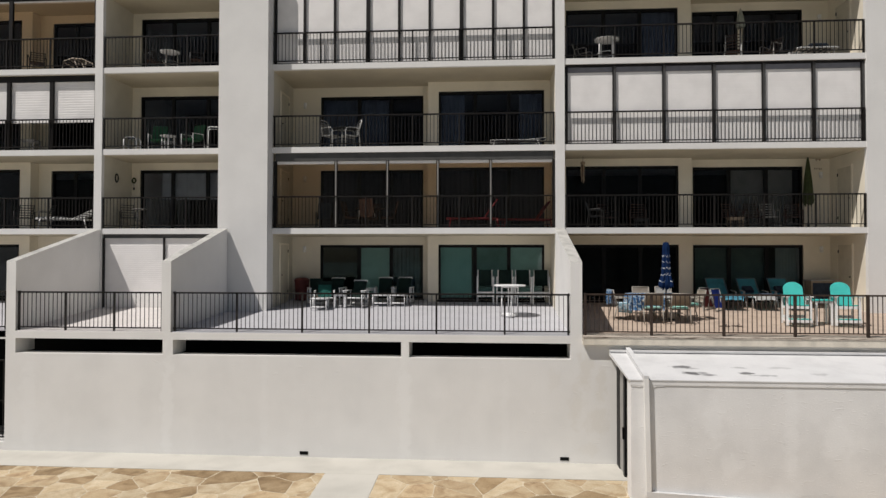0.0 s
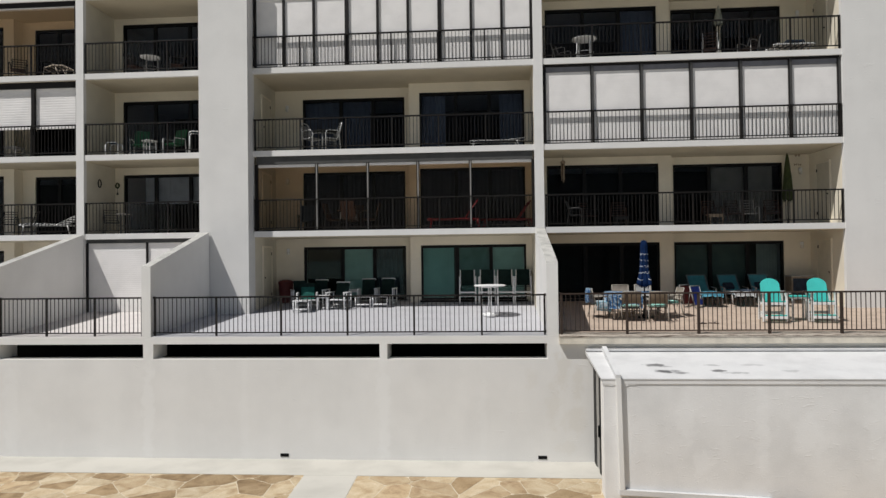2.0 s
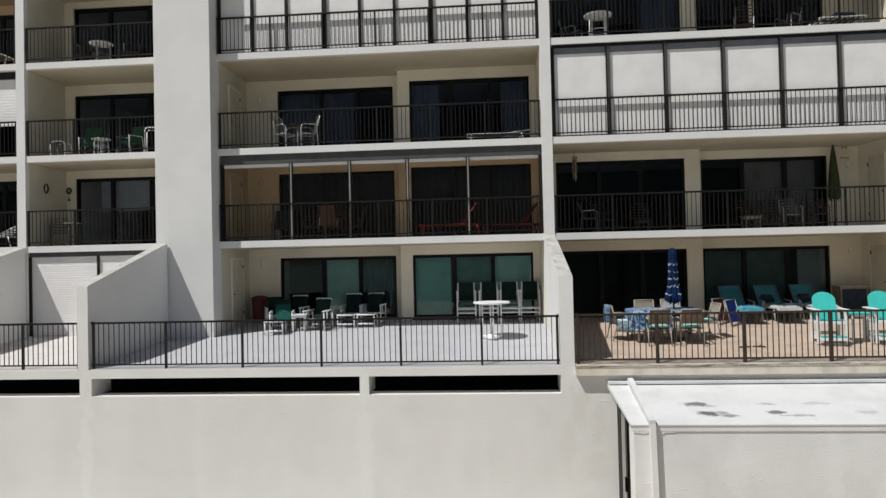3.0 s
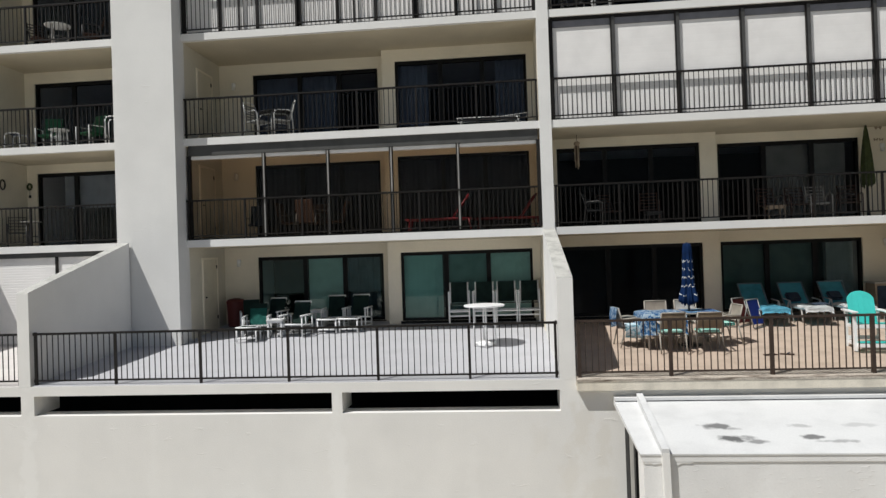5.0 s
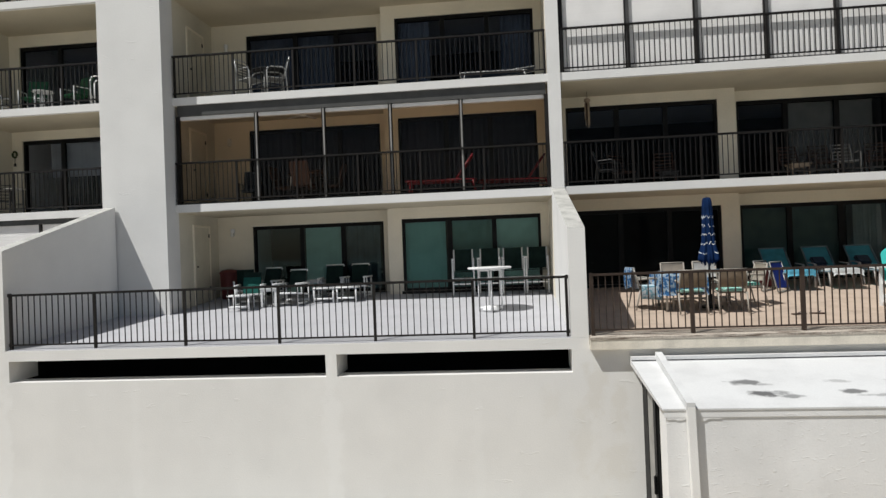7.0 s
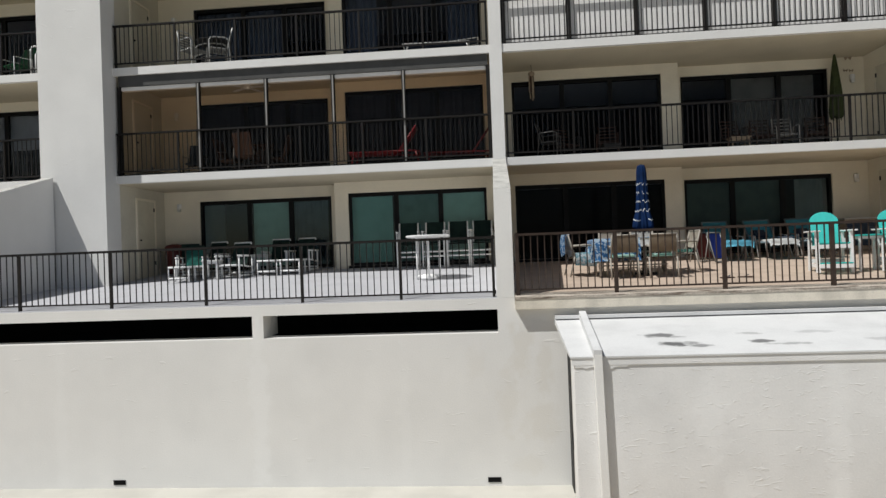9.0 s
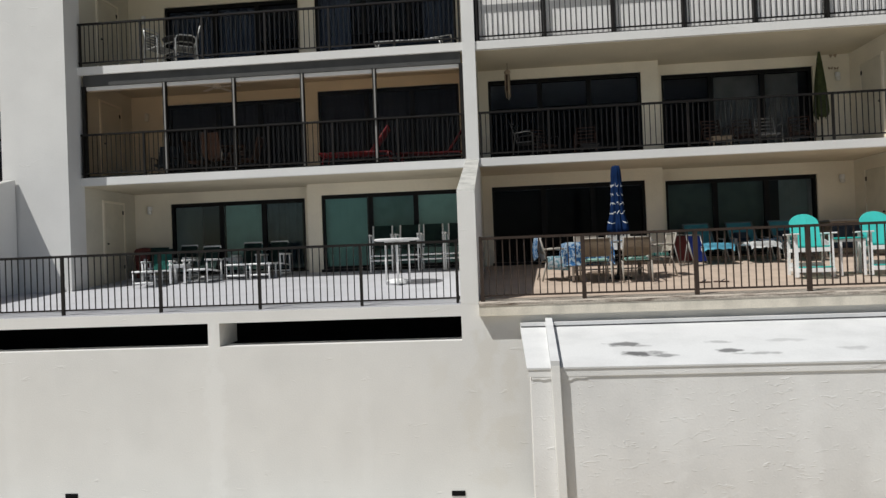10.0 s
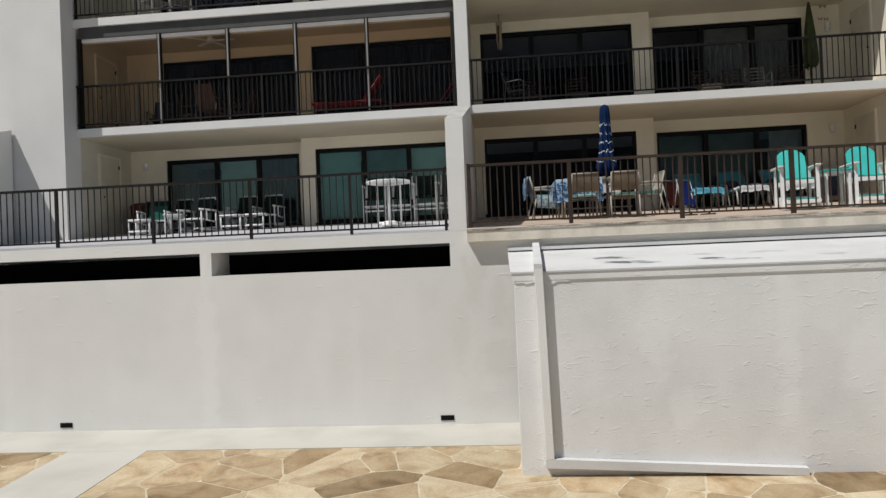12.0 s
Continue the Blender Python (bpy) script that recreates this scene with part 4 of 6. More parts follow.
def deck_chair(x, y, turn, group="white deck chairs", pad=None, head=True):
    """White tube armchair with a dark green sling, facing local -y."""
    c = thing("deck_chair", "white tubular deck chair with a dark green sling", "chair", group, (x, y, deck_z(y)), turn)
    w = 0.32
    for s in (-1, 1):
        bars("leg", [[(s * w, -0.32, 0), (s * w, -0.32, 0.54)], [(s * w, 0.28, 0), (s * w, 0.28, 0.54)]], 0.021, WHITE_PVC, c)
        bars("armrest", [[(s * w, -0.38, 0.55), (s * w, 0.36, 0.55)]], 0.024, WHITE_PVC, c)
        bars("side_rail", [[(s * w, -0.32, 0.32), (s * w, 0.28, 0.26)], [(s * w, -0.32, 0.06), (s * w, 0.28, 0.06)]], 0.021, WHITE_PVC, c)
        bars("back_post", [[(s * 0.212, 0.19, 0.27), (s * 0.212, 0.43, 0.86)]], 0.013, DARK_METAL, c)
        bars("arm_post", [[(s * w, -0.10, 0.30), (s * w, -0.10, 0.55)]], 0.018, WHITE_PVC, c)
    bars("cross_bar", [[(-w, -0.32, 0.32), (w, -0.32, 0.32)], [(-w, 0.28, 0.12), (w, 0.28, 0.12)]], 0.024, WHITE_PVC, c)
    if head:
        bars("head_bar", [[(-0.245, 0.395, 0.845), (-0.24, 0.405, 0.885), (0.24, 0.405, 0.885), (0.245, 0.395, 0.845)]], 0.023, WHITE_PVC, c)
    part("seat", panel([(-0.28, -0.32, 0.34), (0.28, -0.32, 0.34), (0.28, 0.16, 0.29), (-0.28, 0.16, 0.29)], sag=0.03), GREEN_SLING, c)
    part("backrest", panel([(-0.232, 0.135, 0.29), (0.232, 0.135, 0.29), (0.228, 0.388, 0.87), (-0.228, 0.388, 0.87)], sag=0.015), GREEN_SLING, c)
    if pad:
        part("towel", panel([(-0.22, 0.10, 0.31), (0.22, 0.10, 0.31), (0.22, 0.30, 0.74), (-0.22, 0.30, 0.74)], 0.02), pad, c, "sea green towel")
    return c


def footstool(x, y, turn):
    c = thing("footstool", "white tubular footstool with a dark green sling", "stool", "footstools", (x, y, deck_z(y)), turn)
    for s in (-1, 1):
        bars("leg", [[(s * 0.25, -0.2, 0), (s * 0.25, -0.2, 0.36)], [(s * 0.25, 0.2, 0), (s * 0.25, 0.2, 0.36)]], 0.022, WHITE_PVC, c)
        bars("side_rail", [[(s * 0.25, -0.23, 0.37), (s * 0.25, 0.23, 0.37)]], 0.024, WHITE_PVC, c)
    bars("cross_bar", [[(-0.27, -0.22, 0.37), (0.27, -0.22, 0.37)], [(-0.27, 0.22, 0.37), (0.27, 0.22, 0.37)], [(-0.25, -0.2, 0.10), (0.25, -0.2, 0.10)]], 0.024, WHITE_PVC, c)
    part("seat", panel([(-0.23, -0.2, 0.385), (0.23, -0.2, 0.385), (0.23, 0.2, 0.385), (-0.23, 0.2, 0.385)], sag=0.02), GREEN_SLING, c)
    return c


def low_table(x, y, turn, zf=None, w=0.45, d=0.45, h=0.48, label="small white plastic side table", mat=None, name="side_table", top_mat=None):
    m = mat or WHITE_PVC
    c = thing(name, label, "table", "", (x, y, deck_z(y) if zf is None else zf), turn)
    part("tabletop", soft_box(bmesh.new(), -w / 2, w / 2, -d / 2, d / 2, h - 0.035, h, 0.012), top_mat or m, c)
    for sx in (-1, 1):
        for sy in (-1, 1):
            q = 0.025 if h > 0.6 or zf is None else 0.014
            part("leg", soft_box(bmesh.new(), sx * (w / 2 - 0.05) - q, sx * (w / 2 - 0.05) + q, sy * (d / 2 - 0.05) - q, sy * (d / 2 - 0.05) + q, 0, h - 0.035, 0.006), m, c)
    part("apron", B(-w / 2 + 0.04, w / 2 - 0.04, -d / 2 + 0.035, -d / 2 + 0.055, h - 0.09, h - 0.035), m, c)
    part("apron", B(-w / 2 + 0.04, w / 2 - 0.04, d / 2 - 0.055, d / 2 - 0.035, h - 0.09, h - 0.035), m, c)
    return c


def bar_chair(x, y, turn):
    """Tall white tube chair with a dark green sling."""
    c = thing("tall_chair", "tall white tubular chair with a dark green sling", "chair", "tall chairs by the door", (x, y, deck_z(y)), turn)
    w = 0.275
    for s in (-1, 1):
        bars("leg", [[(s * w, -0.24, 0), (s * w, -0.24, 0.92)], [(s * w, 0.24, 0), (s * w, 0.24, 0.92)]], 0.019, WHITE_PVC, c)
        bars("armrest", [[(s * w, -0.30, 0.93), (s * w, 0.26, 0.93)]], 0.025, WHITE_PVC, c)
        bars("back_post", [[(s * 0.245, 0.16, 0.58), (s * 0.245, 0.28, 1.18)]], 0.021, WHITE_PVC, c)
        bars("side_rail", [[(s * w, -0.24, 0.35), (s * w, 0.24, 0.35)]], 0.02, WHITE_PVC, c)
    bars("cross_bar", [[(-w, -0.24, 0.29), (w, -0.24, 0.29)], [(-w, -0.24, 0.41), (w, -0.24, 0.41)], [(-w, 0.24, 0.41), (w, 0.24, 0.41)]], 0.021, WHITE_PVC, c)
    part("seat", panel([(-0.24, -0.24, 0.62), (0.24, -0.24, 0.62), (0.24, 0.2, 0.60), (-0.24, 0.2, 0.60)], sag=0.02), GREEN_SLING, c)
    part("backrest", panel([(-0.235, 0.175, 0.63), (0.235, 0.175, 0.63), (0.235, 0.275, 1.185), (-0.235, 0.275, 1.185)], sag=0.015), GREEN_SLING, c)
    return c


def round_bar_table(x, y):
    c = thing("bar_table", "tall round white plastic table on four legs", "table", "", (x, y, deck_z(y)))
    part("tabletop", lathe(bmesh.new(), [(0.40, 0.93), (0.47, 0.935), (0.485, 0.95), (0.485, 0.97), (0.47, 0.98), (0.30, 0.982)], 40), WHITE_PVC, c, smooth=False)
    for i in range(4):
        a = radians(8) + i * math.pi / 2
        ca, sa = math.cos(a), math.sin(a)
        bars("leg", [[(0.25 * ca, 0.25 * sa, 0.0), (0.25 * ca, 0.25 * sa, 0.935)]], 0.021, WHITE_PVC, c)
        bars("foot_rail", [[(0.10 * ca, 0.10 * sa, 0.07), (0.25 * ca, 0.25 * sa, 0.07)]], 0.035, WHITE_PVC, c)
        bars("top_rail", [[(0, 0, 0.905), (0.25 * ca, 0.25 * sa, 0.905)]], 0.018, WHITE_PVC, c)
    part("base_plate", lathe(bmesh.new(), [(0.17, 0.0), (0.19, 0.03), (0.17, 0.09), (0.12, 0.12)], 24), WHITE_PVC, c)
    return c


def dining_chair(x, y, turn, cushion=TEAL_STRIPE, zf=None, sling=None, metal=None, group="chairs round the table", label="taupe sling patio chair with a teal striped cushion", name="dining_chair"):
    """Metal sling chair facing local -y."""
    c = thing(name, label, "chair", group, (x, y, deck_z(y) if zf is None else zf), turn)
    sling, metal = sling or TAN_SLING, metal or TAUPE_METAL
    w = 0.27
    for s in (-1, 1):
        bars("leg", [[(s * w, -0.25, 0), (s * w, -0.23, 0.62)], [(s * w, 0.30, 0), (s * w, 0.20, 0.42)]], 0.017, metal, c)
        bars("armrest", [[(s * w, -0.26, 0.63), (s * w, -0.05, 0.66), (s * w, 0.24, 0.64)]], 0.022, metal, c)
        bars("back_post", [[(s * 0.255, 0.18, 0.38), (s * 0.255, 0.25, 0.62), (s * 0.25, 0.32, 0.87)]], 0.017, metal, c)
        bars("side_rail", [[(s * 0.25, -0.24, 0.42), (s * 0.255, 0.20, 0.39)]], 0.016, metal, c)
    bars("cross_bar", [[(-w, -0.24, 0.40), (w, -0.24, 0.40)], [(-0.25, 0.32, 0.87), (0.25, 0.32, 0.87)]], 0.016, metal, c)
    part("backrest", panel([(-0.245, 0.225, 0.52), (0.245, 0.225, 0.52), (0.24, 0.315, 0.865), (-0.24, 0.315, 0.865)], sag=0.025), sling, c)
    part("seat", panel([(-0.25, -0.25, 0.42), (0.25, -0.25, 0.42), (0.25, 0.19, 0.40), (-0.25, 0.19, 0.40)], sag=0.02), sling, c)
    if cushion:
        part("cushion", soft_box(bmesh.new(), -0.235, 0.235, -0.25, 0.18, 0.425, 0.485, 0.025), cushion, c, "teal striped cushion" if cushion is TEAL_STRIPE else "")
    return c


def lounger(x, y, turn, zf=None, sling=None, metal=None, tilt=52, pad=None, arms=True, label="blue sling chaise lounge with a raised back", length=1.9, pad_label="", back_up=True):
    """Chaise lounge: the foot end lies at local -y, the head end at +y."""
    sling, metal = sling or BLUE_SLING, metal or GREY_METAL
    c = thing("chaise_lounge", label, "lounge chair", "chaise lounges", (x, y, deck_z(y) if zf is None else zf), turn)
    w, hy = 0.34, 0.25
    f = hy - 1.25
    q = radians(tilt)
    ty, tz = hy + 0.75 * math.cos(q), 0.34 + 0.75 * math.sin(q)
    for s in (-1, 1):
        bars("side_rail", [[(s * w, f, 0.34), (s * w, hy, 0.34), (s * w, hy + 0.5, 0.33)]], 0.02, metal, c)
        bars("leg", [[(s * w, f + 0.15, 0.34), (s * w, f + 0.08, 0)], [(s * w, hy + 0.42, 0.33), (s * w, hy + 0.50, 0)]], 0.020, GREY_METAL if metal is STEEL_BLUE else metal, c)
        bars("back_post", [[(s * (w - 0.03), hy, 0.35), (s * (w - 0.03), ty, tz)]], 0.018, metal, c)
        if metal is STEEL_BLUE:
            bars("side_leg", [[(s * (w + 0.05), hy - 0.72, 0), (s * (w + 0.03), hy - 0.50, 0.50), (s * (w + 0.02), hy - 0.05, 0.53)], [(s * (w + 0.04), hy - 0.46, 0.50), (s * (w + 0.06), hy - 0.22, 0)]], 0.017, ALU, c, label="silver bent tube leg and arm")
        if arms:
            bars("armrest", [[(s * w, hy - 0.45, 0.34), (s * w, hy - 0.35, 0.55), (s * w, hy + 0.05, 0.57)]], 0.018, metal, c)
    bars("cross_bar", [[(-w, f, 0.34), (w, f, 0.34)], [(-w + 0.03, ty, tz), (w - 0.03, ty, tz)], [(-w, hy + 0.5, 0.33), (w, hy + 0.5, 0.33)]], 0.018, metal, c)
    part("seat", panel([(-w + 0.02, f, 0.355), (w - 0.02, f, 0.355), (w - 0.02, hy, 0.35), (-w + 0.02, hy, 0.35)], sag=0.02), sling, c)
    part("backrest", panel([(-w + 0.05, hy, 0.36), (w - 0.05, hy, 0.36), (w - 0.05, ty, tz), (-w + 0.05, ty, tz)], sag=0.02), sling, c)
    if pad:
        rnd = random.Random(int(x * 100))
        bm = bmesh.new()
        rows_ = [(f - 0.045, 0.26), (f - 0.05, 0.32), (f - 0.035, 0.385), (f + 0.03, 0.40)] + [(f + 0.1 + 0.8 * q / 9, 0.40) for q in range(10)]
        grid = []
        for q, (py, pz) in enumerate(rows_):
            row = []
            for k in range(11):
                u = -1 + k / 5
                slack = 0.03 * math.sin(3.1 * u + x * 5) if q in (0, len(rows_) - 1) else 0.0
                row.append(bm.verts.new((u * (w - 0.005) + rnd.uniform(-0.012, 0.012), py + slack, pz + rnd.uniform(0, 0.028) - 0.05 * max(0.0, abs(u) - 0.85) * 6)))
            grid.append(row)
        for ra, rb in zip(grid, grid[1:]):
            for k in range(10):
                bm.faces.new((ra[k], ra[k + 1], rb[k + 1], rb[k]))
        bmesh.ops.solidify(bm, geom=bm.faces[:], thickness=0.01)
        part("towel", bm, pad, c, pad_label, smooth=True)
    return c


def adirondack(x, y, turn):
    """Tall deck chair with a rounded turquoise back, white arms and legs, and a footrest."""
    c = thing("adirondack_chair", "tall turquoise and white deck chair with rounded back", "chair", "tall deck chairs", (x, y, deck_z(y)), turn)
    w = 0.30
    # back slats, tops on an arc
    for i in range(5):
        sx = (i - 2) * 0.103
        bm = bmesh.new()
        edge = [(sx - 0.0508 + 0.1016 * q / 4) for q in range(5)]

        def top(v):
            return 0.975 + math.sqrt(max(0.0, 0.27 ** 2 - v * v)) * 0.84

        def lean(z, off):
            return 0.13 + off + (z - 0.54) * 0.33
        outline = [(edge[0], 0.53)] + [(edge[-1], 0.53)] + [(v, top(v)) for v in edge[::-1]]
        fr = [bm.verts.new((v, lean(z, 0.0), z)) for v, z in outline]
        bk = [bm.verts.new((v, lean(z, 0.024), z)) for v, z in outline]
        bm.faces.new(fr)
        bm.faces.new(bk[::-1])
        for q in range(len(outline)):
            bm.faces.new((fr[q], bk[q], bk[(q + 1) % len(outline)], fr[(q + 1) % len(outline)]))
        part("back_slat", bm, TEAL_POLY, c)
    for i in range(5):
        yy = -0.30 + i * 0.105
        part("seat_slat", soft_box(bmesh.new(), -w + 0.02, w - 0.02, yy, yy + 0.097, 0.555 - 0.012 * i, 0.58 - 0.012 * i, 0.006), TEAL_POLY, c)
    for s in (-1, 1):
        part("front_leg", prism(bmesh.new(), [(-0.33, 0), (-0.25, 0), (-0.23, 0.79), (-0.30, 0.79)], s * w - 0.03, s * w + 0.03), WHITE_PVC, c)
        part("rear_leg", prism(bmesh.new(), [(0.22, 0), (0.29, 0), (0.24, 0.79), (0.17, 0.79)], s * w - 0.022, s * w + 0.022), WHITE_PVC, c)
        part("armrest", soft_box(bmesh.new(), s * (w + 0.02) - 0.06, s * (w + 0.02) + 0.06, -0.40, 0.32, 0.792, 0.822, 0.008), WHITE_PVC, c)
        part("side_rail", B(s * (w - 0.03) - 0.012, s * (w - 0.03) + 0.012, -0.30, 0.22, 0.46, 0.53), WHITE_PVC, c)
        part("foot_rail", prism(bmesh.new(), [(-0.44, 0.10), (-0.44, 0.17), (0.24, 0.17), (0.24, 0.10)], s * (w - 0.03) - 0.012, s * (w - 0.03) + 0.012), WHITE_PVC, c)
    for i in range(2):
        part("footrest_slat", soft_box(bmesh.new(), -w + 0.02, w - 0.02, -0.42 + i * 0.1, -0.33 + i * 0.1, 0.172, 0.195, 0.006), TEAL_POLY, c)
    part("front_apron", soft_box(bmesh.new(), -w + 0.02, w - 0.02, -0.315, -0.29, 0.465, 0.545, 0.006), WHITE_PVC, c)
    part("footrest_bar", soft_box(bmesh.new(), -w - 0.01, w + 0.01, -0.455, -0.425, 0.09, 0.165, 0.006), WHITE_PVC, c)
    part("stretcher", B(-w + 0.02, w - 0.02, 0.19, 0.215, 0.18, 0.26), WHITE_PVC, c)
    return c


def closed_umbrella(x, y, z0, z1, mat, pole_foot, label, rings=True, r0=0.18, r1=0.105, parent_name="patio_umbrella"):
    """A furled umbrella: pleated canopy from z0 up to z1, pole down to pole_foot."""
    u = thing(parent_name, label, "umbrella", "", (x, y, 0))
    bars("pole", [[(0, 0, pole_foot), (0, 0, z1 - 0.03)]], 0.022, DARK_METAL, u, 10)
    n, m = 72, 34
    bm = bmesh.new()
    prof = ((0, 0.165), (0.05, 0.205), (0.12, 0.195), (0.3, 0.138), (0.5, 0.122), (0.88, 0.112), (0.965, 0.10), (1.0, 0.075))
    if not rings:
        prof = ((0, 0.15), (0.08, 0.18), (0.25, 0.17), (0.5, 0.145), (0.75, 0.10), (0.92, 0.06), (1.0, 0.03))
    folds = ((5, 0.4, 0.5), (8, 1.9, 0.7), (13, 0.2, 0.45))

    def rad(v, k):
        base = 0.17
        for (va, ra), (vb, rb) in zip(prof, prof[1:]):
            if va <= v <= vb:
                base = ra + (rb - ra) * (v - va) / (vb - va)
        a = 2 * math.pi * k / n
        wave = sum(w * math.sin(f * a + p + 1.6 * v * math.cos(f)) for f, p, w in folds)
        return max(0.012, base * r0 / 0.18 * (1 + (0.20 * (1 - v) + 0.075) * wave))
    ringsv = []
    for j in range(m + 1):
        v = j / m
        z = z0 + (z1 - z0) * v
        ringsv.append([bm.verts.new((rad(v, k) * math.cos(2 * math.pi * k / n), rad(v, k) * math.sin(2 * math.pi * k / n), z + (0.045 * math.sin(k * 8 * 2 * math.pi / n + 1.9) + 0.03 * math.sin(k * 5 * 2 * math.pi / n) if j == 0 else 0))) for k in range(n)])
    for a, b in zip(ringsv, ringsv[1:]):
        for k in range(n):
            bm.faces.new((a[k], a[(k + 1) % n], b[(k + 1) % n], b[k]))
    bm.faces.new(ringsv[-1])
    can = part("canopy", bm, mat, u, smooth=True)
    if rings:
        for q, v in enumerate((0.16, 0.30, 0.43, 0.57, 0.71)):
            bm = bmesh.new()
            for k in range(n):
                a, b = 2 * math.pi * k / n, 2 * math.pi * (k + 1) / n
                # the cloth is tucked away inside the folds
                if math.sin(5 * a + q) + math.sin(8 * a + 1.9) < (0.25 if q in (0, 3) else -0.75):
                    continue
                quad = []
                for ang, kk, dz in ((a, k, -1), (b, k + 1, -1), (b, k + 1, 1), (a, k, 1)):
                    vz = v * (z1 - z0) + 0.026 * math.sin(9 * ang + q * 1.7) + 0.012 * math.sin(4 * ang + q)
                    hz = 0.010 + 0.004 * math.sin(3 * ang + q)
                    rr = rad((vz + dz * hz) / (z1 - z0), kk) + 0.005
                    quad.append(bm.verts.new((rr * math.cos(ang), rr * math.sin(ang), z0 + vz + dz * hz)))
                bm.faces.new(quad)
            bmesh.ops.remove_doubles(bm, verts=bm.verts[:], dist=0.0005)
            part("wave_stripe", bm, WHITE_CLOTH, can, "white wavy stripe")
    part("finial", lathe(bmesh.new(), [(0.02, z1 - 0.03), (0.028, z1 - 0.005), (0.014, z1 + 0.02)], 10), DARK_METAL, u)
    return u


# -- middle terrace --
deck_chair(-5.08, 22.95, 12, pad=TEAL_TOWEL, head=False)
footstool(-5.10, 22.38, 5)
deck_chair(-4.93, 23.72, -8)
deck_chair(-5.50, 23.70, 25, head=False)
low_table(-4.52, 22.85, 8)
deck_chair(-4.00, 23.00, -10)
deck_chair(-3.18, 23.90, 4)
footstool(-3.20, 23.28, 0)
deck_chair(-2.54, 23.95, -5)
footstool(-2.60, 23.32, -4)
low_table(-3.72, 24.25, 0, label="small white plastic side table behind the chairs")
for i, bx in enumerate((0.35, 1.03, 1.65, 2.27)):
    bar_chair(bx, 23.80, (3, -2, 1, -3)[i])
round_bar_table(1.12, 21.32)
tub = thing("storage_bin", "maroon plastic bin with a rounded lid", "bin", "", (-6.30, 24.45, deck_z(24.45)))
part("body", lathe(bmesh.new(), [(0.20, 0), (0.23, 0.03), (0.26, 0.68), (0.26, 0.70)], 24), MAROON, tub, smooth=False)
part("lid", lathe(bmesh.new(), [(0.275, 0.70), (0.275, 0.74), (0.22, 0.80), (0.08, 0.83)], 24), MAROON, tub)

# -- east terrace: dining set --
TX, TY = 5.50, 21.0
tz = deck_z(TY)
t = thing("dining_table", "long patio table with a grey metal frame", "table", "", (TX, TY, tz))
part("tabletop", soft_box(bmesh.new(), -0.85, 0.85, -0.48, 0.48, 0.735, 0.765, 0.012), GREY_METAL, t)
for sx in (-1, 1):
    for sy in (-1, 1):
        bars("leg", [[(sx * 0.74, sy * 0.40, 0), (sx * 0.72, sy * 0.38, 0.735)]], 0.025, GREY_METAL, t)
    part("apron", B(sx * 0.72 - 0.012, sx * 0.72 + 0.012, -0.38, 0.38, 0.67, 0.733), GREY_METAL, t)
bars("stretcher", [[(-0.72, 0, 0.20), (0.72, 0, 0.20)]], 0.015, GREY_METAL, t)


def draped_cloth(name, label, x0, x1, y0, y1, zt, over, mat, at, seed):
    """A cloth over a table edge; over: how far it hangs on the sides (west, east, south, north)."""
    c = thing(name, label, "cloth", "", at)
    rnd = random.Random(seed)
    nx, ny = 26, 20
    bm = bmesh.new()
    g = []
    X0, X1, Y0, Y1 = x0 - over[0], x1 + over[1], y0 - over[2], y1 + over[3]
    ph = rnd.uniform(0, 6)
    for j in range(ny + 1):
        row = []
        for i in range(nx + 1):
            px, py = X0 + (X1 - X0) * i / nx, Y0 + (Y1 - Y0) * j / ny
            dx = max(x0 - px, px - x1, 0)
            dy = max(y0 - py, py - y1, 0)
            z = zt + 0.006 + 0.006 * math.sin(px * 14 + ph) * math.sin(py * 11)
            qx, qy = px, py
            hang = max(dx, dy)
            if hang > 0:
                z = zt - hang
                ripple = 0.02 * math.sin((py if dx > dy else px) * 22 + ph) * min(1, hang * 5)
                qx = min(max(px, x0 - 0.015), x1 + 0.015) + (ripple - 0.03 * min(1, hang * 4) if px < x0 else (ripple + 0.03 if px > x1 else 0))
                qy = min(max(py, y0 - 0.015), y1 + 0.015) + (ripple - 0.03 * min(1, hang * 4) if py < y0 else (ripple + 0.03 if py > y1 else 0))
            row.append(bm.verts.new((qx, qy, z)))
        g.append(row)
    for j in range(ny):
        for i in range(nx):
            bm.faces.new((g[j][i], g[j][i + 1], g[j + 1][i + 1], g[j + 1][i]))
    bmesh.ops.solidify(bm, geom=bm.faces[:], thickness=0.006)
    part("cloth", bm, mat, c, smooth=True)
    return c


draped_cloth("tablecloth", "blue and white printed beach towel draped over the table end", -0.86, 0.02, -0.49, 0.49, 0.767, (0.48, 0.0, 0.46, 0.1), BLUE_PRINT, (TX, TY, tz), 3)
draped_cloth("towel", "deep blue printed towel spread on the table", 0.10, 0.84, -0.42, 0.46, 0.767, (0.0, 0.0, 0.0, 0.0), DEEP_PRINT, (TX, TY, tz), 5)
closed_umbrella(TX + 0.24, TY, tz + 0.93, 5.87, NAVY, tz + 0.02, "furled navy umbrella with white wavy stripes", r0=0.155)
part("base_plate", lathe(bmesh.new(), [(0.24, 0), (0.25, 0.03), (0.06, 0.07), (0.04, 0.28)], 24), DARK_METAL, tagged(thing("umbrella_base", "round dark umbrella base under the table", "umbrella base", "", (TX + 0.24, TY, tz))))
dining_chair(5.18, 20.43, 180)
dining_chair(5.95, 20.40, 176)
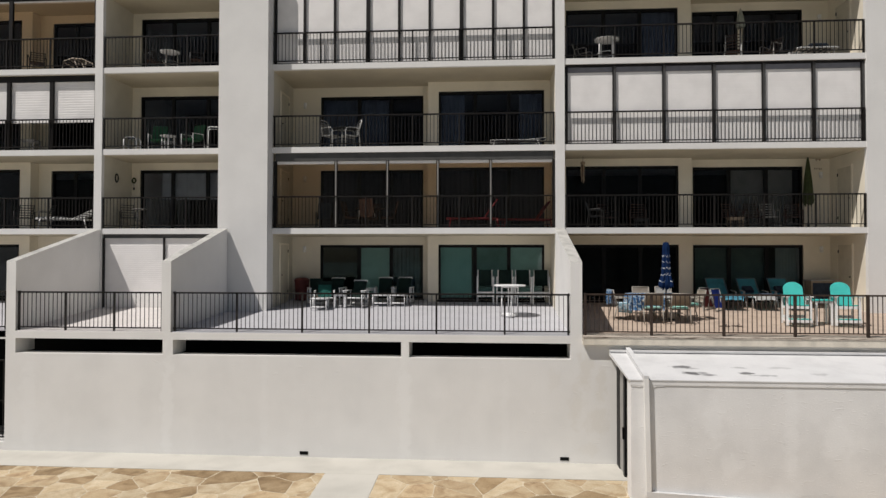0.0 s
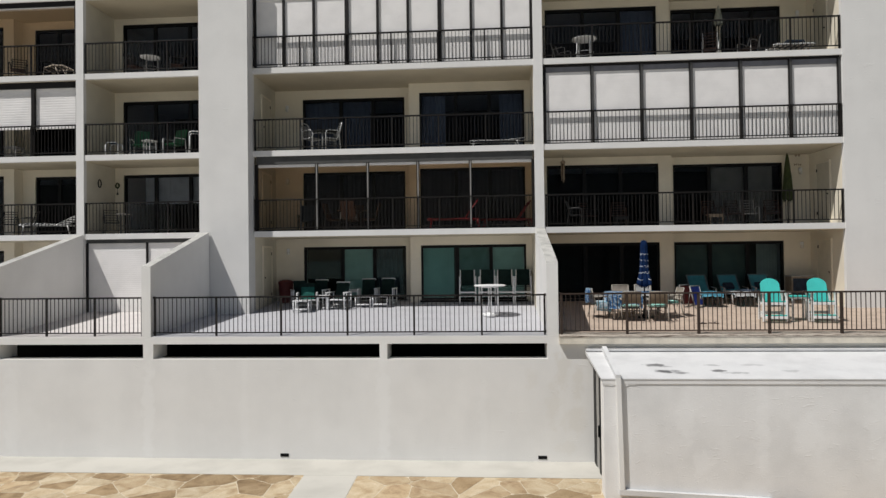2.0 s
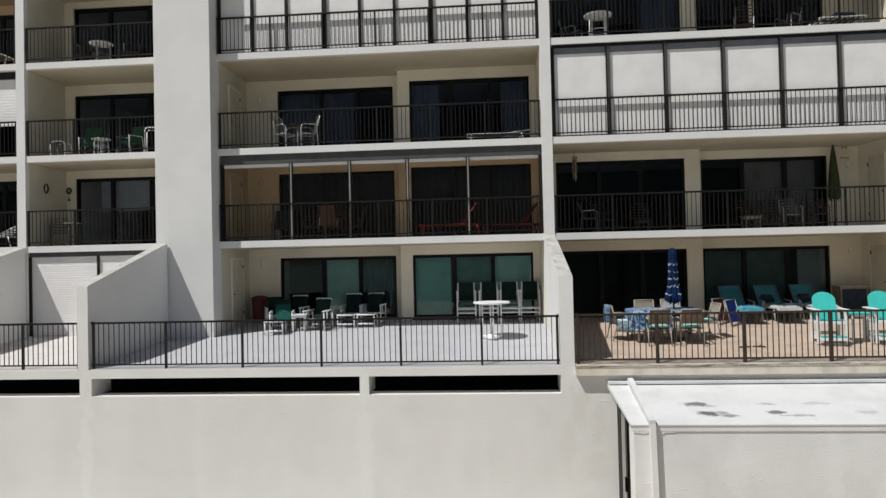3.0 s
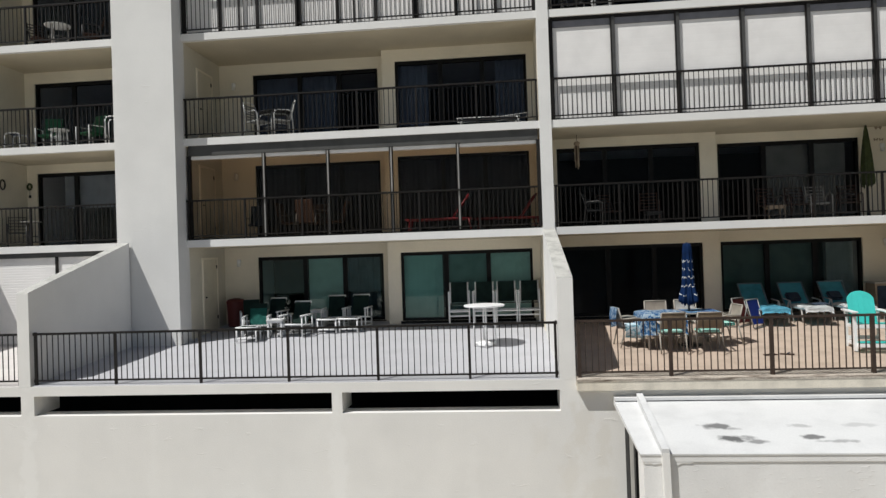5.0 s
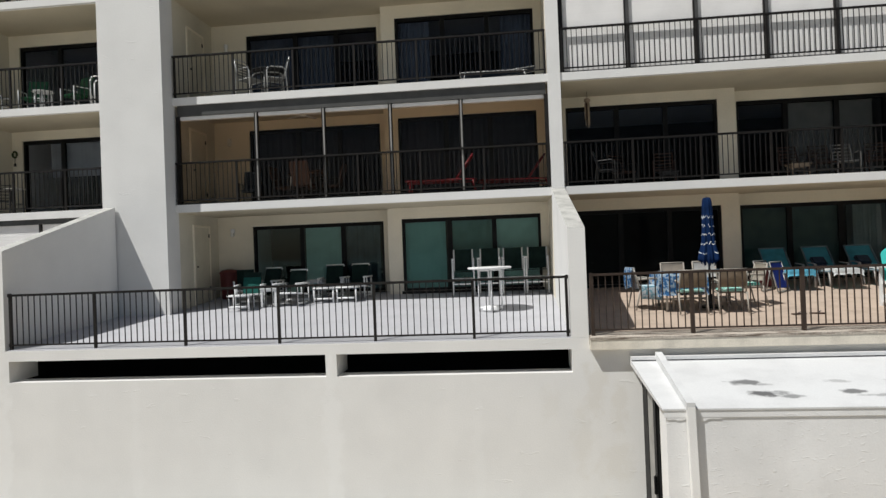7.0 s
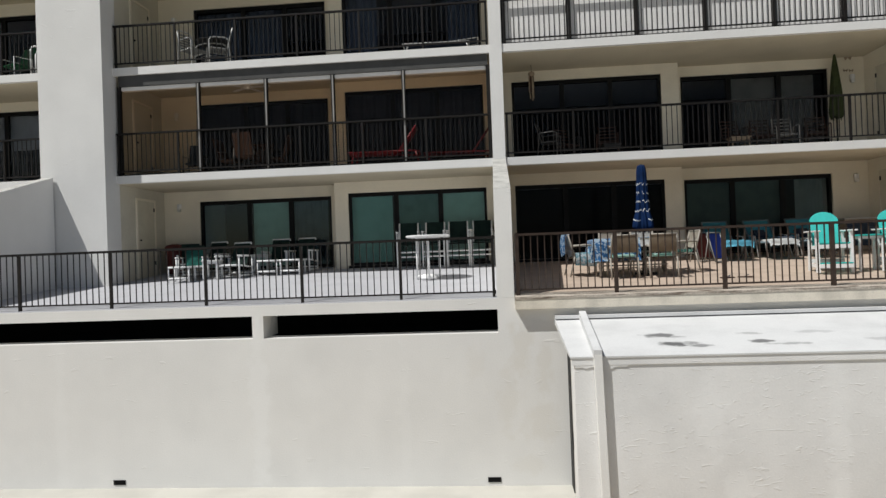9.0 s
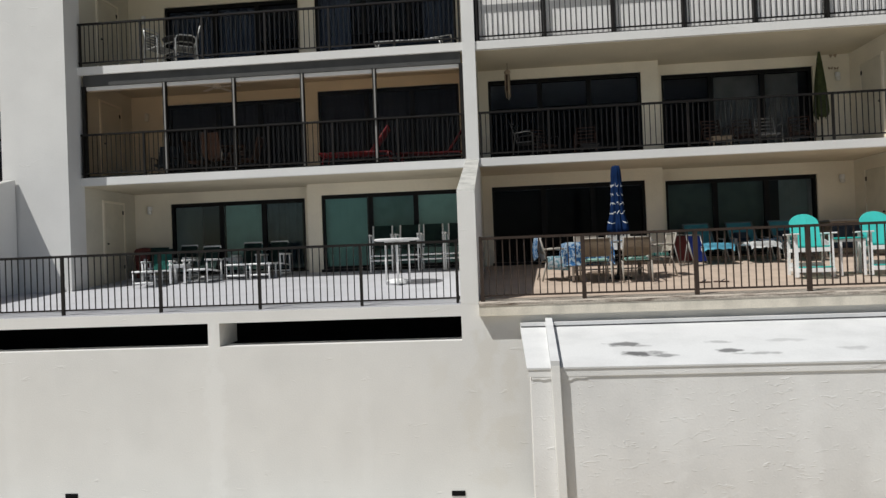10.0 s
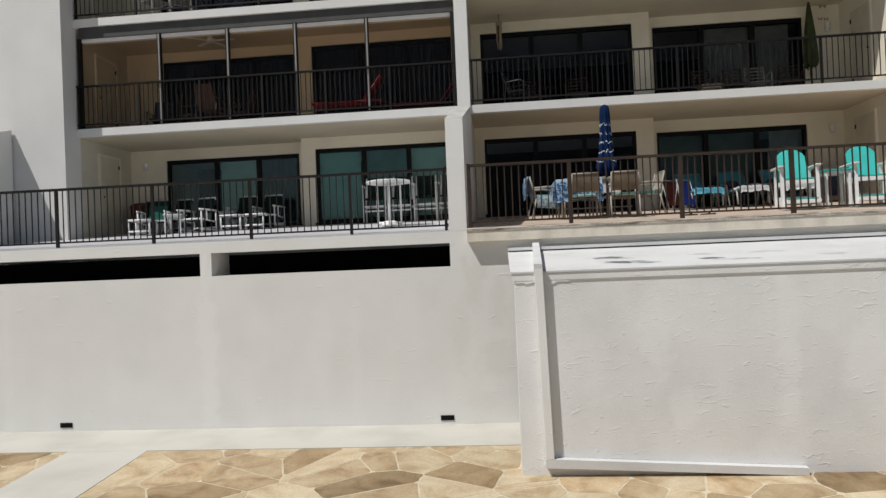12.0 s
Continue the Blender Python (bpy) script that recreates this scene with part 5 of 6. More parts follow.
dining_chair(5.22, 21.72, 0, cushion=None, sling=PALE_SLING, label="pale taupe sling patio chair behind the table")
dining_chair(5.95, 21.78, 4, cushion=None, label="pale taupe sling patio chair behind the table", sling=WHITE_CLOTH)
towelled = dining_chair(4.42, 21.02, 98, label="patio chair with a white towel over its back", cushion=SKYBLUE, sling=PALE_SLING)
bm = panel([(-0.26, 0.205, 0.46), (0.24, 0.20, 0.40), (0.25, 0.30, 0.895), (-0.255, 0.30, 0.895)], 0.016, 0.02, 9)
part("towel", bm, WHITE_CLOTH, towelled, "white towel")
bm = panel([(-0.24, 0.36, 0.50), (0.20, 0.37, 0.42), (0.25, 0.345, 0.895), (-0.255, 0.345, 0.895)], 0.014, 0.03, 9)
part("towel_back", bm, BLUE_PRINT, towelled, "blue printed towel")
bm = panel([(-0.285, -0.26, 0.20), (-0.29, 0.20, 0.24), (-0.28, 0.18, 0.50), (-0.28, -0.25, 0.50)], 0.014, 0.03, 9)
part("seat_towel", bm, TEAL_PRINT, towelled, "pale teal printed towel over the side of the seat")
part("seat_cloth", soft_box(bmesh.new(), -0.28, 0.24, -0.26, 0.19, 0.486, 0.50, 0.006), TEAL_PRINT, towelled, "pale teal printed towel")
dining_chair(6.52, 21.10, -82, sling=PALE_SLING)

# folded beach chairs leaning together
def folded_beach_chair(x, y, turn, mat, label):
    c = thing("beach_chair", label, "chair", "folded beach chairs", (x, y, deck_z(y)), turn)
    for s in (-1, 1):
        bars("side_rail", [[(s * 0.25, -0.12, 0), (s * 0.25, 0.07, 0.70)]], 0.014, DULL_ALU, c)
        bars("rear_rail", [[(s * 0.23, 0.18, 0), (s * 0.23, 0.05, 0.60)]], 0.014, DULL_ALU, c)
    bars("cross_bar", [[(-0.25, 0.07, 0.70), (0.25, 0.07, 0.70)], [(-0.25, -0.12, 0.02), (0.25, -0.12, 0.02)]], 0.014, DULL_ALU, c)
    part("sling", panel([(-0.24, -0.11, 0.10), (0.24, -0.11, 0.10), (0.24, 0.06, 0.68), (-0.24, 0.06, 0.68)], sag=0.01), mat, c)
    return c


PURPLE = material("deep_blue_sling", (0.02, 0.05, 0.32), 0.8, vary=0.1, bump=0.1)
folded_beach_chair(7.78, 22.72, 40, PURPLE, "folded beach chair with a deep blue sling")
folded_beach_chair(7.52, 22.97, 38, MAROON, "folded beach chair with a maroon sling")

# loungers
lounger(8.27, 23.68, 0, metal=STEEL_BLUE, arms=False, tilt=50, pad=SKYBLUE, label="blue sling chaise lounge with a light blue towel", pad_label="light blue towel")
lounger(9.30, 23.68, -1, metal=STEEL_BLUE, arms=False, tilt=50, pad=WHITE_CLOTH, label="blue sling chaise lounge with a white towel", pad_label="white towel")
lounger(10.34, 23.72, -2, metal=STEEL_BLUE, arms=False, tilt=50, pad=WHITE_CLOTH, label="blue sling chaise lounge with a dark pillow", pad_label="white towel")
for px, py in ((9.27, 24.06), (10.34, 24.10)):
    c = thing("pillow", "dark square pillow on the chaise lounge", "pillow", "dark pillows", (px, py, deck_z(py) + 0.50), 12)
    b = part("cover", soft_box(bmesh.new(), -0.2, 0.2, -0.06, 0.06, -0.13, 0.17, 0.05), DARK_CUSHION, c)
    b.rotation_euler.x = radians(-43)

tw = thing("towel", "dark crumpled towel lying on the chaise lounge", "towel", "", (9.42, 23.05, deck_z(23.68) + 0.402), 20)
bm = panel([(-0.24, -0.2, 0), (0.20, -0.22, 0), (0.26, 0.2, 0.0), (-0.2, 0.22, 0)], 0.02, -0.03, 8)
rnd_t = random.Random(8)
for v in bm.verts:
    v.co.z += 0.03 + rnd_t.uniform(-0.012, 0.016)
part("cloth", bm, DARK_CUSHION, tw, smooth=True)
adirondack(9.18, 20.36, -9)
adirondack(10.50, 20.37, -8)
low_table(9.87, 20.34, -6, w=0.50, d=0.50, h=0.72, label="white balcony-height side table with a turquoise top", name="tall_side_table", top_mat=TEAL_POLY)
cab = thing("grill_cabinet", "low grey cabinet against the wall", "cabinet", "", (11.75, 24.35, deck_z(24.35)))
part("body", soft_box(bmesh.new(), -0.38, 0.38, -0.25, 0.25, 0.0, 0.78, 0.01), TAN_SLING, cab)
part("top", soft_box(bmesh.new(), -0.41, 0.41, -0.28, 0.28, 0.78, 0.82, 0.008), GREY_METAL, cab)
part("door", soft_box(bmesh.new(), -0.34, 0.34, -0.275, -0.252, 0.12, 0.72, 0.006), DARK_CUSHION, cab)
for i, (sx, sy, a) in enumerate(((7.08, 19.98, 20), (7.42, 20.0, -12))):
    f = thing("flip_flop", "dark flip-flop lying on the deck", "shoe", "pair of flip-flops", (sx, sy, deck_z(sy)), a + 80)
    part("sole", soft_box(bmesh.new(), -0.05, 0.05, -0.14, 0.14, 0, 0.022, 0.009), BROWN_WOOD, f)
    bars("strap", [[(-0.045, 0.0, 0.02), (0, -0.06, 0.055), (0.045, 0.0, 0.02)]], 0.008, DARK_CUSHION, f)

# ---- upper balconies ----
def bistro_table(x, y, zf, r=0.38, h=0.72, top=None, metal=None, label="small round metal table"):
    c = thing("bistro_table", label, "table", "", (x, y, zf))
    part("tabletop", lathe(bmesh.new(), [(r - 0.02, h - 0.024), (r, h - 0.016), (r, h - 0.005), (r - 0.015, h)], 28), top or DARK_METAL, c)
    for i in range(3 if metal is not WHITE_PVC else 4):
        a = 0.5 + i * 2 * math.pi / (3 if metal is not WHITE_PVC else 4)
        bars("leg", [[(r * 0.75 * math.cos(a), r * 0.75 * math.sin(a), 0), (r * 0.7 * math.cos(a), r * 0.7 * math.sin(a), h - 0.03)]], 0.022, metal or ALU, c)
    bars("stretcher", [[(r * 0.72 * math.cos(2 * math.pi * i / 12), r * 0.72 * math.sin(2 * math.pi * i / 12), 0.3) for i in range(13)]], 0.008, metal or ALU, c)
    return c


def slat_chair(x, y, zf, turn, metal=None, seat=None, label="aluminium chair with a slatted back", group="aluminium chairs"):
    """Bent tube chair with back slats, facing local -y."""
    metal, seat = metal or ALU, seat or ALU
    c = thing("slat_chair", label, "chair", group, (x, y, zf), turn)
    for s in (-1, 1):
        bars("side_frame", [[(s * 0.26, -0.22, 0), (s * 0.26, -0.22, 0.62), (s * 0.26, -0.12, 0.66), (s * 0.26, 0.20, 0.64), (s * 0.24, 0.28, 0.0)], [(s * 0.22, 0.16, 0.40), (s * 0.22, 0.32, 0.90)]], 0.015, metal, c)
    for i in range(5):
        z = 0.52 + i * 0.09
        bars("back_slat", [[(-0.22, 0.18 + (z - 0.4) * 0.30, z), (0.22, 0.18 + (z - 0.4) * 0.30, z)]], 0.014, seat, c, 6)
    part("seat", soft_box(bmesh.new(), -0.23, 0.23, -0.22, 0.2, 0.40, 0.43, 0.012), seat, c)
    return c


def cafe_chair(x, y, zf, turn, metal=None, label="aluminium cafe chair with looped arms and slats", group="aluminium chairs"):
    """Bent tube armchair: a loop on each side, an arched back with flat slats; faces local -y."""
    metal = metal or ALU
    slat = DULL_ALU if metal is ALU else GREEN_SLING
    c = thing("cafe_chair", label, "chair", group, (x, y, zf), turn)
    for s in (-1, 1):
        bars("arm_loop", [[(s * 0.27, -0.25, 0), (s * 0.27, -0.25, 0.58), (s * 0.27, -0.22, 0.65), (s * 0.27, -0.14, 0.68), (s * 0.27, 0.12, 0.68), (s * 0.27, 0.19, 0.64), (s * 0.27, 0.22, 0.56), (s * 0.27, 0.25, 0)]], 0.017, metal, c)
        bars("side_rail", [[(s * 0.25, -0.24, 0.42), (s * 0.25, 0.20, 0.40)]], 0.013, metal, c)
    bars("back_frame", [[(-0.22, 0.18, 0.40), (-0.22, 0.31, 0.90), (-0.19, 0.33, 0.96), (-0.11, 0.335, 0.985), (0.11, 0.335, 0.985), (0.19, 0.33, 0.96), (0.22, 0.31, 0.90), (0.22, 0.18, 0.40)]], 0.017, metal, c)
    for i in range(6):
        z = 0.50 + i * 0.075
        q = 0.18 + (z - 0.40) * 0.26
        part("back_slat", prism(bmesh.new(), [(q - 0.004, z - 0.024), (q + 0.004, z - 0.026), (q + 0.016, z + 0.022), (q + 0.008, z + 0.024)], -0.215, 0.215), slat, c)
    for i in range(6):
        q = -0.24 + i * 0.076
        part("seat_slat", B(-0.24, 0.24, q, q + 0.06, 0.425 - 0.004 * i, 0.437 - 0.004 * i), slat, c)
    return c


def plastic_chair(x, y, zf, turn, mat, label, group):
    """Moulded or padded armchair with a solid back."""
    c = thing("patio_chair", label, "chair", group, (x, y, zf), turn)
    part("seat", soft_box(bmesh.new(), -0.24, 0.24, -0.24, 0.22, 0.38, 0.44, 0.025), mat, c)
    part("backrest", prism(bmesh.new(), [(0.18, 0.44), (0.23, 0.44), (0.38, 0.98), (0.34, 0.99)], -0.24, 0.24), mat, c)
    for s in (-1, 1):
        bars("side_frame", [[(s * 0.27, -0.26, 0), (s * 0.27, -0.25, 0.60), (s * 0.27, 0.22, 0.62), (s * 0.27, 0.30, 0)]], 0.018, WHITE_PVC if mat is GREEN_PLASTIC else DARK_METAL, c)
    return c


def folded_lounge(x, y, zf, turn, seat, other, metal, label):
    """A low strap lounge folded in three, its tubes arched."""
    c = thing("folded_lounge", label, "lounge chair", "", (x, y, zf), turn)
    for s in (-1, 1):
        bars("side_frame", [[(-0.55, s * 0.28, 0.0), (-0.50, s * 0.28, 0.30), (-0.2, s * 0.28, 0.40), (0.15, s * 0.28, 0.38), (0.5, s * 0.28, 0.22), (0.56, s * 0.28, 0.0)]], 0.02, metal, c)
        bars("leg", [[(-0.15, s * 0.26, 0.38), (0.02, s * 0.26, 0.0)], [(0.30, s * 0.26, 0.32), (0.22, s * 0.26, 0.0)]], 0.016, metal, c)
    for i in range(12):
        q = -0.46 + i * 0.085
        h = 0.415 - 0.9 * (q + 0.05) ** 2 if q < 0.1 else 0.395 - 0.42 * (q - 0.1)
        part("strap", soft_box(bmesh.new(), q - 0.035, q + 0.035, -0.27, 0.27, h - 0.03, h + 0.005, 0.01), seat if i % 2 else other, c)
    return c


# middle, third storey: bistro set and a low folded lounge
bistro_table(-4.48, 23.22, Z[3], 0.44, 0.74, metal=DULL_ALU, label="round dark table with metal legs")
cafe_chair(-4.86, 22.88, Z[3], 66)
cafe_chair(-4.20, 22.92, Z[3], -62)
flat = lounger(1.45, 22.98, -88, zf=Z[3], sling=DARK_CUSHION, metal=ALU, tilt=10, arms=False, label="low flat aluminium chaise lounge")
flat.scale = (0.8, 0.92, 0.6)
# middle, second storey
bistro_table(-3.65, 23.55, Z[2], 0.52, 0.74, BROWN_WOOD, DARK_METAL, "round dark brown wooden table")
for dx, dy, a in ((-0.62, 0.05, 82), (0.62, 0.1, -85), (0.05, -0.45, 175), (0.0, 0.62, 0)):
    plastic_chair(-3.65 + dx, 23.55 + dy, Z[2], a, BROWN_WOOD, "dark brown patio armchair", "brown chairs round the table")
plastic_chair(-5.35, 23.9, Z[2], 10, DARK_CUSHION, "dark cushioned patio armchair", "dark chairs")
lounger(0.05, 23.15, -86, zf=Z[2], arms=False, sling=RED_SLING, metal=RED_PAINT, tilt=55, label="red chaise lounge with a raised back")
lounger(1.85, 23.75, -84, zf=Z[2], arms=False, sling=RED_SLING, metal=RED_PAINT, tilt=55, label="red chaise lounge beside the wall")
fan = thing("ceiling_fan", "white ceiling fan with flat blades", "ceiling fan", "", (-3.75, 23.6, Z[3] - THICK - 0.012))
bars("rod", [[(0, 0, -0.10), (0, 0, 0)]], 0.018, WHITE_PVC, fan)
part("motor", lathe(bmesh.new(), [(0.06, -0.22), (0.10, -0.20), (0.10, -0.13), (0.05, -0.10)], 16), WHITE_PVC, fan, smooth=False)
for i in range(5):
    b = part("blade", soft_box(bmesh.new(), 0.10, 0.62, -0.06, 0.06, -0.175, -0.165, 0.004), WHITE_PVC, fan)
    b.rotation_euler.z = i * 2 * math.pi / 5

# east, second storey
closed_umbrella(11.44, 24.42, 7.25, 8.88, GREEN_CANVAS, Z[2], "furled olive umbrella by the wall", rings=False, r0=0.145, r1=0.11)
part("base_plate", lathe(bmesh.new(), [(0.22, 0), (0.23, 0.03), (0.05, 0.07), (0.03, 0.25)], 20), DARK_METAL, thing("umbrella_base", "round dark umbrella base on the balcony", "umbrella base", "", (11.44, 24.42, Z[2])))
chime = thing("wind_chime", "hanging bamboo and shell wind chime", "wind chime", "", (3.68, 23.70, Z[3] - THICK - 0.012))
bars("cord", [[(0, 0, -0.20), (0, 0, 0)]], 0.006, BROWN_WOOD, chime)
part("top_disc", lathe(bmesh.new(), [(0.05, -0.30), (0.085, -0.25), (0.075, -0.20), (0.02, -0.17)], 12), TAN_SLING, chime)
rnd_c = random.Random(3)
for i in range(9):
    a = i * 2 * math.pi / 9
    rr = 0.065 if i % 2 else 0.045
    bars("chime_tube", [[(rr * math.cos(a), rr * math.sin(a), -0.70 - rnd_c.uniform(0, 0.28)), (rr * math.cos(a), rr * math.sin(a), -0.30)]], 0.016, TAN_SLING if i % 3 else BROWN_WOOD, chime)
for bx, bz, r in ((11.93, 8.88, 0.10), (11.86, 8.55, 0.055), (12.0, 8.54, 0.055)):
    w = thing("wall_ornament", "small tan butterfly ornament on the wall", "ornament", "wall ornaments", (bx, 24.745, bz))
    for s in (-1, 1):
        part("wing", prism(bmesh.new(), [(0, 0), (s * r, r * 0.7), (s * r * 0.9, -r * 0.1), (s * r * 0.6, -r * 0.7)], -0.012, 0.0, "y"), TAN_SLING, w)
slat_chair(4.05, 23.3, Z[2], 75, metal=POST_GREY, seat=DARK_METAL, label="metal chair with a dark slatted seat")
slat_chair(4.55, 23.9, Z[2], 30, metal=DARK_METAL, seat=BROWN_WOOD, label="brown slatted patio chair", group="brown slatted chairs")
for cx, cy, a in ((5.55, 23.85, -10), (8.70, 23.9, 8), (9.45, 24.0, 0), (10.75, 24.0, -14)):
    slat_chair(cx, cy, Z[2], a, metal=BROWN_WOOD, seat=BROWN_WOOD, label="brown slatted patio chair", group="brown slatted chairs")
slat_chair(9.95, 23.95, Z[2], -5, metal=GREY_METAL, seat=GREY_METAL, label="grey strap patio chair")
low_table(8.75, 23.75, 0, Z[2], 0.5, 0.4, 0.40, "low weathered side table on the balcony", TAN_SLING)
low_table(5.6, 23.6, 0, Z[2], 0.45, 0.4, 0.36, "low dark side table on the balcony", DARK_METAL)

# east, fourth storey
bistro_table(4.37, 23.02, Z[4], 0.41, 0.76, WHITE_PVC, WHITE_PVC, "round white plastic table")
slat_chair(3.7, 23.75, Z[4], 60, metal=GREY_METAL, seat=DARK_METAL, label="dark metal chair by the table", group="dark chairs")
slat_chair(8.62, 23.5, Z[4], 160, metal=ALU, seat=BROWN_WOOD, label="brown and aluminium folding chair", group="brown folding chairs")
slat_chair(9.9, 23.6, Z[4], -60, metal=GREY_METAL, seat=BROWN_WOOD, label="brown and aluminium folding chair", group="brown folding chairs")
st = thing("strap_lounge", "low flat strap lounge with a dark folded cushion", "lounge chair", "", (10.97, 23.0, Z[4]), 3)
for s_ in (-1, 1):
    bars("side_rail", [[(-0.66, s_ * 0.27, 0.24), (-0.60, s_ * 0.27, 0.27), (0.60, s_ * 0.27, 0.29), (0.68, s_ * 0.27, 0.27)]], 0.022, WHITE_PVC, st)
    bars("leg", [[(-0.58, s_ * 0.26, 0.27), (-0.64, s_ * 0.26, 0.0)], [(0.50, s_ * 0.26, 0.28), (0.56, s_ * 0.26, 0.0)]], 0.018, GREY_METAL, st)
for i in range(14):
    q = -0.58 + i * 0.09
    part("strap", soft_box(bmesh.new(), q - 0.034, q + 0.034, -0.285, 0.285, 0.265, 0.315, 0.012), PALE_SLING if i % 2 else DARK_METAL, st)
bm = soft_box(bmesh.new(), -0.20, 0.42, -0.22, 0.22, 0.318, 0.44, 0.05)
part("cushion", bm, DARK_CUSHION, st, "dark folded cushion")
closed_umbrella(9.10, 24.1, 13.33, 13.98, OLIVE_GREY, Z[4], "furled grey-green umbrella between two doors", rings=False, r0=0.125, r1=0.08)

# west bays
bistro_table(-10.60, 23.0, Z[4], 0.34, 0.66, WHITE_PVC, GREY_METAL, "round white table with grey metal legs")
for cx, a in ((-11.35, 60), (-9.8, -60)):
    slat_chair(cx, 23.3, Z[4], a, metal=DARK_METAL, seat=BROWN_WOOD, label="dark metal patio chair", group="dark chairs")
plastic_chair(-11.12, 23.25, Z[3], 15, GREEN_PLASTIC, "green chair with a white frame", "green chairs")
plastic_chair(-9.85, 23.2, Z[3], -20, GREEN_PLASTIC, "green chair with a white frame", "green chairs")


def tube_stool(x, y, zf, turn, w, h, label):
    """Two bent tube arches joined by rails, with a dark sling between them."""
    c = thing("tube_stool", label, "stool", "white tube stools", (x, y, zf), turn)
    for q in (-0.2, 0.2):
        bars("arch", [[(-w, q, 0), (-w, q, h - 0.10), (-w + 0.03, q, h - 0.03), (-w + 0.10, q, h), (w - 0.10, q, h), (w - 0.03, q, h - 0.03), (w, q, h - 0.10), (w, q, 0)]], 0.019, WHITE_PVC, c)
    for s in (-1, 1):
        bars("side_rail", [[(s * w, -0.2, h * 0.35), (s * w, 0.2, h * 0.35)]], 0.015, WHITE_PVC, c)
    part("sling", panel([(-w + 0.08, -0.2, h), (w - 0.08, -0.2, h), (w - 0.08, 0.2, h), (-w + 0.08, 0.2, h)], sag=0.03), DARK_CUSHION, c)
    return c


tube_stool(-11.9, 22.95, Z[3], 8, 0.21, 0.47, "white bent tube stool with a dark sling")
bistro_table(-10.60, 22.93, Z[3], 0.27, 0.52, WHITE_PVC, WHITE_PVC, "small round white table between green chairs")
tube_stool(-8.95, 22.98, Z[3], 20, 0.24, 0.78, "tall white bent tube stool with a dark sling")
slat_chair(-12.2, 23.3, Z[2], 40, metal=POST_GREY, seat=POST_GREY, label="dark grey metal balcony chair")
bistro_table(-11.72, 23.2, Z[2], 0.26, 0.72, GREY_METAL, POST_GREY, "small grey bistro table")
wr = thing("wall_wreath", "dark oval ring hanging on the side wall", "ornament", "", (COL_L[1] + 0.02, 23.35, 8.22))
bars("ring", [[(0, 0.09 * math.cos(2 * math.pi * i / 16), 0.14 * math.sin(2 * math.pi * i / 16)) for i in range(17)]], 0.022, DARK_METAL, wr)
orn = thing("wall_ornament", "dried round wreath with a small tassel on the wall", "ornament", "wall ornaments", (-12.59, BACK_W - 0.006, 8.25))
bars("wreath", [[(0.065 * math.cos(2 * math.pi * i / 14), -0.03, 0.085 * math.sin(2 * math.pi * i / 14)) for i in range(15)]], 0.03, GREEN_CANVAS, orn)
part("tassel", lathe(bmesh.new(), [(0.035, -0.34), (0.03, -0.27), (0.012, -0.25)], 9), DARK_METAL, orn, "dark tassel").location.y = -0.03
bars("cord", [[(0, -0.03, -0.26), (0, -0.03, -0.06)]], 0.006, DARK_METAL, orn)
lounger(-14.15, 23.0, -86, zf=Z[2], arms=False, sling=GREY_STRIPE, metal=ALU, tilt=25, pad=GREY_STRIPE, label="chaise lounge with a white striped cushion")
slat_chair(-16.0, 23.2, Z[2], 20, metal=DARK_METAL, seat=DARK_METAL, label="dark metal patio chair", group="dark chairs")
slat_chair(-15.4, 23.4, Z[2], -40, metal=DARK_METAL, seat=DARK_METAL, label="dark metal patio chair", group="dark chairs")
folded_lounge(-13.75, 22.95, Z[4], 4, DARK_METAL, GREY_METAL, WHITE_PVC, "low folded lounge with a white tube frame")
slat_chair(-15.6, 23.2, Z[4], 30, metal=DARK_METAL, seat=BROWN_WOOD, label="dark slatted metal patio chair", group="dark chairs")
low_table(-15.7, 23.1, 0, Z[3], 0.5, 0.45, 0.45, "grey side table behind the shutter", GREY_METAL)

